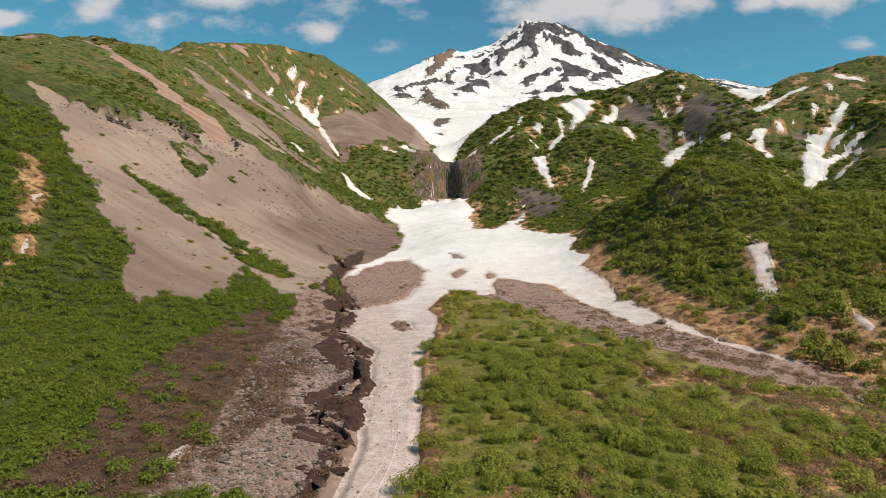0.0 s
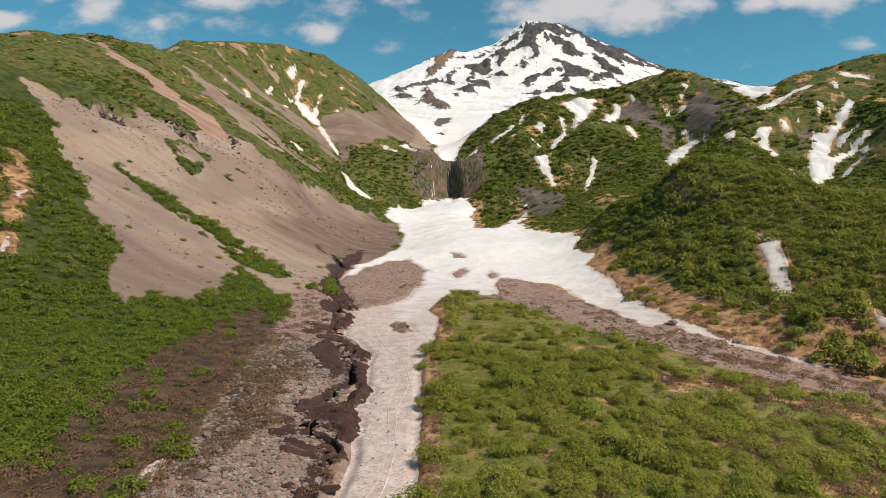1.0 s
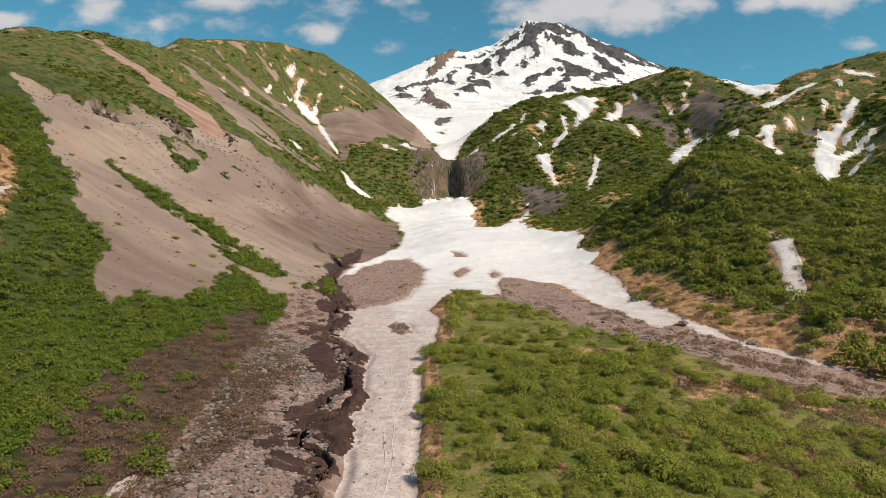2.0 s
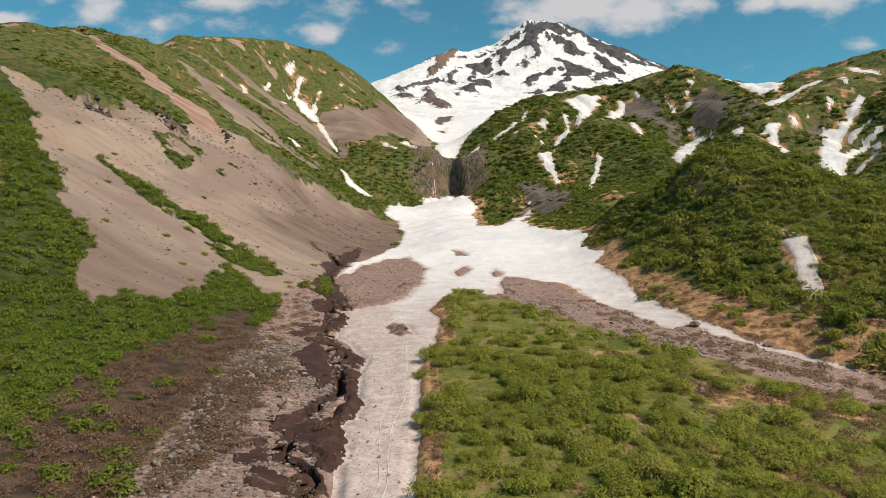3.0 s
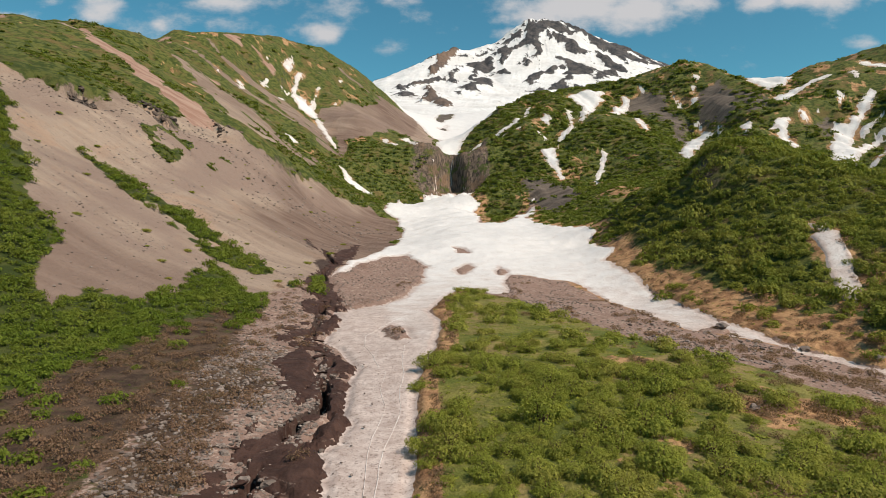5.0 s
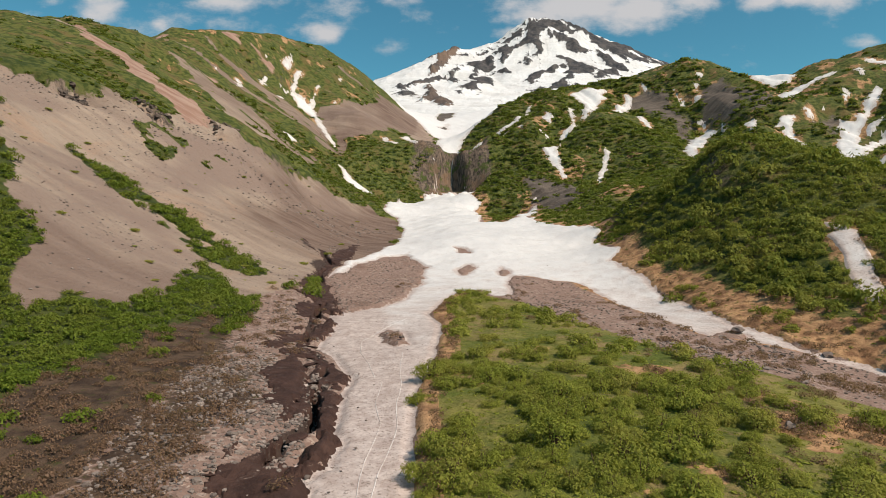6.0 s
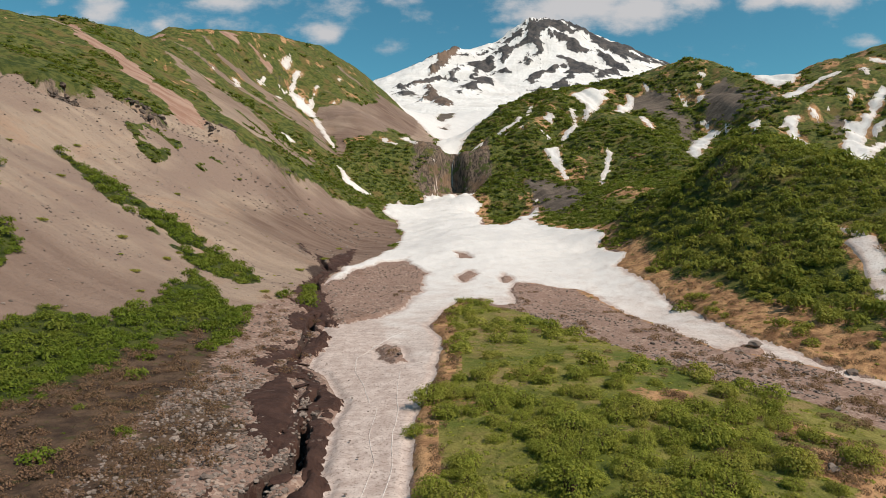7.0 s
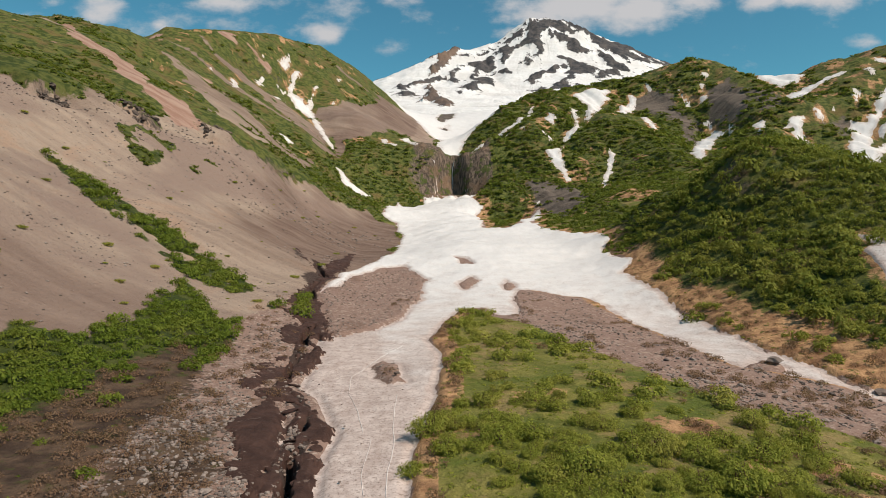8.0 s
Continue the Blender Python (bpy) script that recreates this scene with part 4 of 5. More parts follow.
def height(x, y):
    """The bare ground, in metres."""
    far = np.hypot(x, y)
    z = relief(x, y)
    z = z + fbm(x, y, 9, 4, 3, 0.55) * np.clip(far / 600, 0.12, 0.6) * np.clip(far / 60, 0.4, 1)
    z = z + fbm(x, y, 42, 5, 9, 0.55) * np.clip((far - 150) / 250, 0, 1) * 3.2 * ramp(1200, 700, far)
    # furrows that run down the two mountain sides
    west = ramp(-35, -80, x) * ramp(140, 230, y) * ramp(1100, 800, far)
    z = z + west * (fbm(x * 0.22 + y * 0.1, y + 0.25 * x, 26, 5, 13, 0.55) * 2.6)
    east = ramp(350, 430, y) * ramp(20, 60, x) * ramp(1000, 750, far)
    z = z + east * (fbm(x + 0.25 * y, y * 0.22, 48, 5, 17, 0.55) * 6.0 - np.abs(fbm(x + 0.3 * y, y * 0.3, 30, 4, 18, 0.55)) * 5.5 + 1.7)
    # gullies, in which the last snow lies
    for o in PATCHES.values():
        if 340 < o[0][1] < 700:
            d = np.minimum(inside(o, x, y, 26), 0)
            z = z - 5.0 * ramp(-26, 0, d) ** 2 * np.clip(len(o) / 12, 0.2, 1.1)
    # the scree has eaten back into the turf: a broken scarp along its upper edge, with dark ledges
    brow = ramp(-58, -72, x) * ramp(212, 222, y) * ramp(345, 320, y)
    if np.any(brow > 0):
        d = inside(COVER["scree_left"], x, y, 14) + fbm(x, y, 11, 4, 45, 0.6) * 3.0
        ledge = np.maximum.reduce([inside(COVER[n], x, y, 6) for n in ("dark_a", "dark_b", "dark_c")])
        ledge = ramp(-4, 1, ledge + fbm(x, y, 8, 3, 46) * 2)
        z = z - brow * ramp(-0.7, 1.2, d) * ramp(16, 4, d) * (1.1 + 0.9 * fbm(x, y, 17, 3, 47) + 1.8 * ledge)
        z = z + brow * ledge * fbm(x, y, 4, 4, 48, 0.7) * 0.7
    # the canyon's broken rock walls
    canyon = ramp(34, 20, np.abs(x - 3)) * ramp(420, 445, y) * ramp(525, 500, y)
    z = z + canyon * fbm(x, y * 0.6, 13, 4, 19, 0.6) * 5.0
    # the gorge that the fall has cut back into the cliff
    back = 470 + 20 * ramp(17, 1, np.abs(x - 3 + fbm(x, y, 9, 3, 20) * 2.5)) + fbm(x * 1.5, y * 0.3, 7, 3, 22) * 2
    gorge = ramp(21, 16, np.abs(x - 3)) * ramp(464, 469, y) * ramp(back + 3, back - 3, y)
    z = z * (1 - gorge) + np.minimum(z, 41.5) * gorge
    # high flanks of the volcano
    z = z + ramp(1000, 2200, far) * (fbm(x, y, 260, 5, 23, 0.55) * 11 - np.abs(fbm(x, y, 170, 4, 25, 0.5)) * 16 + ramp(500, 100, np.hypot(x - 440, y - 3131)) * fbm(x, y, 60, 3, 27) * 14)
    # the snow lies in a shallow bed, and its stream has cut a deep crack
    z = z - 0.9 * ramp(-0.8, 0.6, snow_inside(x, y)) * ramp(230, 170, y)
    crack = to_crack(x, y)
    z = z - 2.6 * ramp(0.62, 0.2, crack) * ramp(-0.5, 0.0, fbm(x, y, 9, 2, 33)) - 0.45 * ramp(3.5, 0.8, crack)
    return z


def covers(x, y, z):
    """For each kind of cover a field that is 0 outside, 0.5 at its edge and 1 inside."""
    far = np.hypot(x, y)
    wide = np.clip(far / 90, 0.8, 5)
    frayed = (fbm(x, y, 16, 5, 91, 0.62) * 1.4 + fbm(x, y, 5, 4, 92, 0.65) * 0.6) * wide

    def patch(*names, soft=1.6):
        best = np.full(x.shape, -12.0)
        for n in names:
            best = np.maximum(best, inside(COVER[n], x, y))
        best = best + frayed
        return np.clip(0.5 + best / (2 * soft * wide), 0, 1)

    strip = np.maximum(patch("green_strip", soft=1.0) * ramp(-0.75, -0.2, fbm(x, y, 8, 3, 62)), patch("green_tuft", "green_tuft_low", soft=0.6) * ramp(-0.35, 0.1, fbm(x, y, 8, 4, 66, 0.6)))
    snow_near = inside(SNOW_EDGE, x, y, 30)
    out = {}
    screes = patch("scree_left", soft=1.2)
    isles = fbm(x, y, 26, 4, 51, 0.6)
    high = ramp(-60, -90, x) * ramp(230, 250, y) * ramp(330, 300, y)
    out["scree"] = np.maximum.reduce([screes * (1 - np.clip(strip * 1.6 - 0.3, 0, 1)) - ramp(0.38, 0.6, isles) * high * 0.8,
                                      np.maximum(patch("lane_a", "lane_b", soft=0.8) * ramp(-0.45, 0.0, fbm(x * 0.5 + y * 0.2, y + 0.25 * x, 17, 4, 94, 0.6)), patch("lane_c", soft=0.8)),
                                      0.75 * ramp(0.40, 0.75, fbm(x * 0.16 + y * 0.08, y + 0.25 * x, 17, 4, 93, 0.6)) * ramp(-60, -80, x) * ramp(320, 370, y) * (far < 800)])
    out["ash"] = patch("bare_a", "bare_b", "bare_c", "bare_d", "bare_foot", "low_step", "low_isle", "foot_isle")
    out["pink"] = np.maximum(patch("pink_scar", "pink_low", soft=0.7), ramp(0.45, 0.8, fbm(x, y, 30, 4, 53)) * ramp(-60, -100, x) * ramp(240, 300, y) * 0.7)
    river = patch("riverbed", "gravel_right", "gravel_island", "isle", "dirt_a", "dirt_b", "dirt_c", "dirt_d")
    under = np.clip(0.5 + inside(SNOW_EDGE, x, y) / 2, 0, 1) * (far < 520)
    out["gravel"] = np.maximum(river, under)
    rim = ramp(-4.5 * np.clip(far / 130, 0.35, 2.2), -0.5, snow_near) * (far < 480) * ramp(-12, 0, x + 6)
    spots = ramp(0.35, 0.75, fbm(x, y, 15, 6, 57, 0.72) + 0.15 * (x > 20) + 0.22 * ramp(70, 130, z) * (x > 20) + 0.2 * ramp(450, 520, y) * (x < -60)) * ramp(220, 330, y) * (far < 900)
    melt = np.zeros(x.shape)
    for o in PATCHES.values():
        melt = np.maximum(melt, np.clip(1 + inside(o, x, y, 9) / (2.2 * np.clip(wide, 1, 3)), 0, 1))
    melt = melt * ramp(-0.5, 0.3, fbm(x, y, 14, 3, 58))
    knoll_gaps = 0.9 * ramp(0.10, 0.45, fbm(x, y, 24, 4, 89, 0.6)) * ramp(48, 54, x) * ramp(205, 165, y) * ramp(100, 118, y)
    out["soil"] = np.maximum.reduce([melt * 0.6, knoll_gaps, 0.85 * ramp(0.08, 0.45, fbm(x, y, 9, 5, 59, 0.62) + 0.3 * ramp(15, 42, x) * ramp(135, 90, y)) * (0.6 + 0.4 * ramp(12, 34, x)) * ramp(-4, 2, x) * ramp(155, 130, y), patch("heath_right", "orange_strip", soft=2.2) * 0.95, rim * 0.9, spots * 0.66])
    out["moor"] = np.maximum(patch("heath_left", soft=2.6), 0.66 * patch("riverbed", soft=3.0) * ramp(-14, -21, x + fbm(x, y, 8, 4, 55) * 4) * ramp(120, 90, y))
    cliff = ramp(-30, -18, x) * ramp(36, 25, x) * ramp(458, 466, y) * ramp(506, 496, y) * (0.75 + 0.45 * fbm(x, y, 12, 3, 67))
    band = patch("dark_a", "dark_b", "dark_c", soft=0.5) * (0.55 + 0.65 * fbm(x, y, 5, 4, 68, 0.65))
    out["crag"] = np.maximum(cliff, band)
    out["rust"] = 0.55 * ramp(330, 400, y) * (x < -30) + ramp(-75, -45, x + fbm(x, y, 25, 3, 64) * 18) * ramp(180, 235, y) * ramp(430, 330, y) + ramp(0.1, 0.6, fbm(x, y, 60, 3, 65)) * 0.5
    # no cover of its own: painted shade over the whole western thicket floor
    out["thicket_shade"] = ramp(-14, -22, x) * ramp(260, 215, y) * ramp(-90, -40, y)
    out["wet"] = ramp(1.3, 0.4, to_crack(x, y)) + patch("wet_bank") * 0.8
    return {k: np.clip(v, 0, 1) for k, v in out.items()}


# ---- meshes ----
def mesh_of(name, co, faces, fields=None, smooth=True):
    """A mesh from arrays of corners and of faces with equally many sides."""
    n = faces.shape[1]
    me = bpy.data.meshes.new(name)
    me.vertices.add(len(co))
    me.vertices.foreach_set("co", np.ascontiguousarray(co, np.float32).ravel())
    me.loops.add(faces.size)
    me.loops.foreach_set("vertex_index", np.ascontiguousarray(faces, np.int32).ravel())
    me.polygons.add(len(faces))
    me.polygons.foreach_set("loop_start", np.arange(0, faces.size, n, dtype=np.int32))
    me.polygons.foreach_set("use_smooth", np.full(len(faces), smooth))
    for key, values in (fields or {}).items():
        me.attributes.new(key, "FLOAT", "POINT").data.foreach_set("value", np.ascontiguousarray(values, np.float32).ravel())
    me.update(calc_edges=True)
    return me


def grid_faces(rows, cols):
    k = np.arange(rows * cols).reshape(rows, cols)
    return np.stack([k[:-1, :-1], k[1:, :-1], k[1:, 1:], k[:-1, 1:]], -1).reshape(-1, 4)[:, ::-1]


def fan(radii, angles):
    """Plan places on rings round the valley's mouth."""
    rr, aa = np.meshgrid(radii, np.radians(angles), indexing="ij")
    return rr * np.sin(aa), rr * np.cos(aa) - 8


def add(name, me, mat, label, category, kind="", group=""):
    me.materials.append(mat)
    return tagged(new(name, me), label, category, group, kind)


FAR_RING = 1100.0
angles = np.concatenate([np.linspace(-180, -45, 40)[:-1], np.linspace(-45, 45, 590), np.linspace(45, 180, 40)[1:]])
radii = np.concatenate([np.geomspace(0.5, 34, 14)[:-1], np.geomspace(34, FAR_RING, 560)])
x, y = fan(radii, angles)
z = height(x, y)
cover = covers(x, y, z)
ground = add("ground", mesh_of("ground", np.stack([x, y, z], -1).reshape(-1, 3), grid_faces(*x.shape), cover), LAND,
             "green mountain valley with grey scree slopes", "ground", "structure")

# the volcano and all that lies beyond the near ridges
VOLCANO_ANGLES = np.unique(np.concatenate([angles, np.linspace(-12, 26, 450)]))
x, y = fan(np.geomspace(FAR_RING, 4850, 190), VOLCANO_ANGLES)
z = height(x, y)
PEAK = (460.0, 3131.0)
turn, away = np.arctan2(x - PEAK[0], PEAK[1] - y), np.hypot(x - PEAK[0], y - PEAK[1])
warp_x = x + fbm(x, y, 90, 5, 61, 0.65) * 26
warp_y = y + fbm(x, y, 90, 5, 63, 0.65) * 40
ribs = fbm(turn * 900, away * 0.12, 75, 5, 61, 0.62)
rock = 0.25 + ribs * 0.42 + ramp(0.45, 1.0, turn) * 0.24 + ramp(500, 60, away) * 0.12
solid = np.full(x.shape, -60.0)
for outline in ROCKS.values():
    solid = np.maximum(solid, inside(outline, warp_x, warp_y, 60.0))
rock = np.maximum(rock, 0.5 + np.clip((solid + 1) / 70, -0.5, 0.45))
brown = ramp(-40, 10, inside(ROCKS["west_shoulder"], warp_x, warp_y, 60.0)) + 0.6 * ramp(-60, -5, inside(ROCKS["low_rib"], warp_x, warp_y, 60.0)) + 0.5 * ramp(1900, 1300, y)
brown = np.clip(brown * ramp(-0.9, 0.2, fbm(x, y, 90, 4, 77)), 0, 1)
# bare ribs stand proud of the snow between them
z = z + ramp(0.35, 0.75, rock) * (9 + 14 * fbm(x, y, 70, 5, 29, 0.65)) * ramp(1150, 1500, y)
volcano = add("volcano", mesh_of("volcano", np.stack([x, y, z], -1).reshape(-1, 3), grid_faces(*x.shape), {"rock": rock, "brown": brown}), VOLCANO_SKIN,
              "snow-streaked dark rock volcano behind green ridges", "mountain", "structure")


def blanket(name, outline, mat, label, category, thick=0.4, ragged=0.5, kind="", field=None, step=None, group="", rough=0.0, steep=0.9):
    """A layer that lies on the ground and thins to nothing at a ragged edge."""
    ox, oy = np.asarray(outline, float).T
    r, a = np.hypot(ox, oy + 8), np.degrees(np.arctan2(ox, oy + 8))
    mean = r.mean()
    dr, da = step or (0.0045, 0.10)
    pad = 2.5 * mean / 100 + 1
    rows = max(10, int(math.log((r.max() + pad) / (r.min() - pad)) / dr))
    cols = max(10, int((a.max() - a.min() + 2 * math.degrees(pad / mean)) / da))
    x, y = fan(np.geomspace(r.min() - pad, r.max() + pad, rows), np.linspace(a.min() - math.degrees(pad / mean), a.max() + math.degrees(pad / mean), cols))
    if field:
        d = field(x, y)
    else:
        d = inside(outline, x, y) + fbm(x, y, 7 * mean / 250, 5, 71, 0.65) * ragged * 1.1 * mean / 100 + (fbm(x, y, 2.6 * mean / 250, 4, 72, 0.7) * 0.9 - 0.05) * ragged * mean / 100
    q = grid_faces(rows, cols)
    keep = (d.ravel()[q] > -2.4 * max(1, mean / 100)).any(1)
    q = q[keep]
    used, q = np.unique(q, return_inverse=True)
    d, x, y = d.ravel()[used], x.ravel()[used], y.ravel()[used]
    lift = np.clip(d * steep * 100 / max(mean, 100), -1.1 * min(steep, 1), thick)
    z = height(x, y) + lift * max(1, mean / 220)
    z = z + rough * fbm(x, y, 1.8, 4, 73, 0.6) * (d > 0)
    co = np.stack([x, y, z], -1)
    dirt = ramp(1.2 * max(1, mean / 160), 0, d) * 0.5 + snow_grime(x, y)
    return add(name, mesh_of(name, co, q.reshape(-1, 4), {"dirt": dirt}), mat, label, category, kind, group)


def snow_grime(x, y):
    """Grit that the stream and the slopes have strewn over the near snow."""
    gap = beside(CRACK, x, y, 14)
    near = ramp(190, 105, y) * ramp(13, 3.0, gap) * 1.25 + ramp(240, 110, y) * 0.45 + 0.05
    return np.clip(near, 0, 1)


UPPER_SNOW = [(-2, 511), (4, 511), (8, 525), (14, 548), (31, 582), (50, 608), (76, 634), (110, 658), (150, 695), (330, 1160), (-380, 1160), (-200, 900), (-95, 812), (-34, 728), (-3, 622), (-9, 560)]


def upper_inside(x, y):
    """Signed metres to the edge of the high snow, with its bare rocks cut out."""
    edge = inside(UPPER_SNOW, x, y) + fbm(x, y, 22, 5, 71, 0.65) * 4 * ramp(505, 540, y)
    for name in ("low_step", "low_isle", "foot_isle"):
        edge = np.minimum(edge, -inside(COVER[name], x, y) + fbm(x, y, 30, 5, 74, 0.65) * 7)
    return edge


upper_snow = blanket("upper_snow_field", UPPER_SNOW, SNOW_FAR, "white snow below the volcano", "snow", 0.25, kind="structure", field=upper_inside, step=(0.006, 0.14), steep=0.4)
snow_field = blanket("snow_field", SNOW_EDGE, SNOW, "old white snow field streaked with brown grit", "snow", 0.45, kind="structure", field=snow_inside, step=(0.005, 0.15))
for outline in PATCHES.values():
    close = min(p[1] for p in outline) < 200
    blanket("snow_patch", outline, SNOW if close else SNOW_FAR, "melting snow patch in a green gully" if not close else "small melting snow patch among green shrubs",
            "snow patch", 0.22 if close else 0.16, 0.28 if not close else 0.25, group="snow patches on the slopes", step=(0.004, 0.06), steep=0.9 if close else 0.35)
mud = blanket("silt_bank", [p for o in MUD.values() for p in o], MUD_SKIN, "dark brown wet silt banks along a crack", "silt bank", 0.16, kind="structure", field=mud_inside, step=(0.003, 0.055), rough=0.10, steep=1.5)



# two faint tracks that skiers left on the valley's snow
def track(line, wide):
    pts = np.array(line, float)
    s = np.linspace(0, len(pts) - 1, 160)
    tx, ty = np.interp(s, np.arange(len(pts)), pts[:, 0]), np.interp(s, np.arange(len(pts)), pts[:, 1])
    tx = tx + fbm(tx, ty, 6, 2, 79) * 0.25
    rows = []
    for off, up in ((-wide, 0.0), (-wide * 0.5, 0.035), (wide * 0.5, 0.035), (wide, 0.0)):
        d = snow_inside(tx + off, ty)
        rows.append(np.stack([tx + off, ty, height(tx + off, ty) + np.clip(d * 0.9, -1.1, 0.45) + up + 0.01], -1))
    co = np.stack(rows, 1).reshape(-1, 3)
    return add("snow_track", mesh_of("snow_track", co, grid_faces(160, 4), {"dirt": snow_grime(co[:, 0], co[:, 1]) * 0.35}), SNOW, "pale ski track across gritty old snow", "track", "structure")


track([(-5.4, 44), (-4.6, 52), (-4.3, 60), (-4.9, 70), (-4.6, 82), (-4.8, 92), (-5.6, 101), (-6.0, 112)], 0.042)
track([(-6.6, 46), (-5.3, 53), (-4.9, 60), (-5.6, 68), (-6.2, 76), (-6.0, 84), (-7.0, 92), (-7.4, 98)], 0.032)
track([(-8.4, 100), (-9.6, 106), (-11.4, 113), (-12.2, 121), (-9.8, 130), (-7.0, 137)], 0.045)



# ---- scattered things ----
rng = np.random.default_rng(7)


def scatter(r0, r1, a0, a1, count, gap, accept):
    """Places strewn evenly as seen from the valley's mouth; gap(x, y) is the least distance between two."""
    r = np.exp(rng.uniform(math.log(r0), math.log(r1), count))
    a = np.radians(rng.uniform(a0, a1, count))
    x, y = r * np.sin(a), r * np.cos(a) - 8
    chance = accept(x, y)
    hold = rng.random(count) < chance
    x, y = x[hold], y[hold]
    g = gap(x, y)
    cells, out = {}, []
    size = float(g.max()) if len(g) else 1.0
    for k in range(len(x)):
        cx, cy = int(x[k] // size), int(y[k] // size)
        if all((x[j] - x[k]) ** 2 + (y[j] - y[k]) ** 2 > g[k] * g[j] for u in (-1, 0, 1) for v in (-1, 0, 1) for j in cells.get((cx + u, cy + v), ())):
            cells.setdefault((cx, cy), []).append(k)
            out.append(k)
    return x[out], y[out], g[out]


def bush(seed, leaves, leaf, tall, corners=4):
    """A shrub about 1 m in radius: leaf sprays round several boughs. Corners and faces."""
    r = np.random.default_rng(seed)
    boughs = 9
    ang = r.uniform(0, 6.28, boughs)
    out = np.sqrt(r.uniform(0.05, 0.6, boughs))
    mid = np.stack([out * np.cos(ang), out * np.sin(ang), tall * r.uniform(0.25, 0.62, boughs) * (1.15 - 0.5 * out)], -1)
    rad = r.uniform(0.26, 0.44, boughs)
    pick = r.integers(0, boughs, leaves)
    way = r.normal(size=(leaves, 3))
    way[:, 2] = np.abs(way[:, 2]) * 1.1 - 0.35
    way /= np.linalg.norm(way, axis=1)[:, None]
    at = mid[pick] + way * (rad[pick] * r.uniform(0.55, 1.12, leaves))[:, None] * np.array([1, 1, 0.85 * tall])
    dome = r.random(leaves) < 0.45
    at[dome] = way[dome] * (r.uniform(0.72, 1.0, dome.sum()) * (0.86 + 0.14 * np.sin(5 * np.arctan2(way[dome, 1], way[dome, 0]) + seed)))[:, None] * np.array([0.92, 0.92, 0.88 * tall]) + np.array([0, 0, 0.12 * tall])
    at[:, 2] = np.maximum(at[:, 2], 0.03)
    face = way + np.array([0.15, -0.15, 0.55]) + r.normal(size=(leaves, 3)) * 0.45
    face /= np.linalg.norm(face, axis=1)[:, None]
    side = np.cross(face, np.array([0, 0, 1.0]) + r.normal(size=(leaves, 3)) * 0.3)
    side /= np.linalg.norm(side, axis=1)[:, None] + 1e-6
    up = np.cross(side, face)
    ln = leaf * r.uniform(0.6, 1.35, leaves)[:, None]
    if corners == 4:
        co = np.stack([at - up * ln * 0.5, at + side * ln * 0.38 + up * ln * 0.05, at + up * ln * 0.62, at - side * ln * 0.38 + up * ln * 0.05], 1)
    else:
        co = np.stack([at - up * ln * 0.45 - side * ln * 0.36, at - up * ln * 0.38 + side * ln * 0.40, at + up * ln * 0.66], 1)
    return co.reshape(-1, 3), np.arange(leaves * corners).reshape(-1, corners)


def stems(seed, count, tall, thick=0.03, spread=0.6):
    """Thin three-sided stems that fan out from one root."""
    r = np.random.default_rng(seed)
    co, q = [], []
    for k in range(count):
        a, o = r.uniform(0, 6.28), r.uniform(0.2, 1) * spread
        root = np.array([r.normal() * 0.08, r.normal() * 0.08, -0.12])
        tip = np.array([o * math.cos(a), o * math.sin(a), tall * r.uniform(0.55, 0.95)])
        b = len(co)
        for p, w in ((root, thick), (root * 0.5 + tip * 0.5 + r.normal(size=3) * 0.06, thick * 0.7), (tip, thick * 0.2)):
            co += [p + w * np.array([math.cos(t), math.sin(t), 0]) for t in (0, 2.1, 4.2)]
        for s in (0, 3):
            q += [(b + s + i, b + s + (i + 1) % 3, b + s + 3 + (i + 1) % 3, b + s + 3 + i) for i in range(3)]
    return np.array(co), np.array(q)


def stone(seed, finer=1):
    """A rounded angular boulder about 1 m across."""
    r = np.random.default_rng(seed)
    bm = bmesh.new()
    bmesh.ops.create_icosphere(bm, subdivisions=finer, radius=0.5)
    cuts = [(Vector(r.normal(size=3)).normalized(), r.uniform(0.28, 0.42)) for _ in range(6)]
    for v in bm.verts:
        for n, d in cuts:
            over = v.co.dot(n) - d
            if over > 0:
                v.co -= n * over * 0.9
        v.co += Vector(r.normal(size=3)) * 0.018
        v.co.z *= 0.75
    co = np.array([v.co[:] for v in bm.verts])
    faces = np.array([[v.index for v in f.verts] for f in bm.faces])
    bm.free()
    return co, faces


def strewn(name, templates, x, y, size, sink, mat, label, category, squash=(0.8, 1.2), smooth=False):
    """Many small things of one kind as one mesh."""
    z = height(x, y)
    cos, faces, n = [], [], 0
    pick = rng.integers(0, len(templates), len(x))
    turn = rng.uniform(0, 6.28, len(x))
    flat = rng.uniform(*squash, len(x))
    for k in range(len(x)):
        co, f = templates[pick[k]]
        c, s = math.cos(turn[k]), math.sin(turn[k])
        w = co * size[k]
        cos.append(np.stack([w[:, 0] * c - w[:, 1] * s + x[k], w[:, 0] * s + w[:, 1] * c + y[k], w[:, 2] * flat[k] + z[k] - sink * size[k]], -1))
        faces.append(f + n)
        n += len(co)
    return add(name, mesh_of(name, np.concatenate(cos), np.concatenate(faces), smooth=smooth), mat, label, category, "stuff")


def part(name, me, mat, parent, label=""):
    if not me.materials:
        me.materials.append(mat)
    ob = new(name, me)
    ob.parent = parent
    return tagged(ob, label)


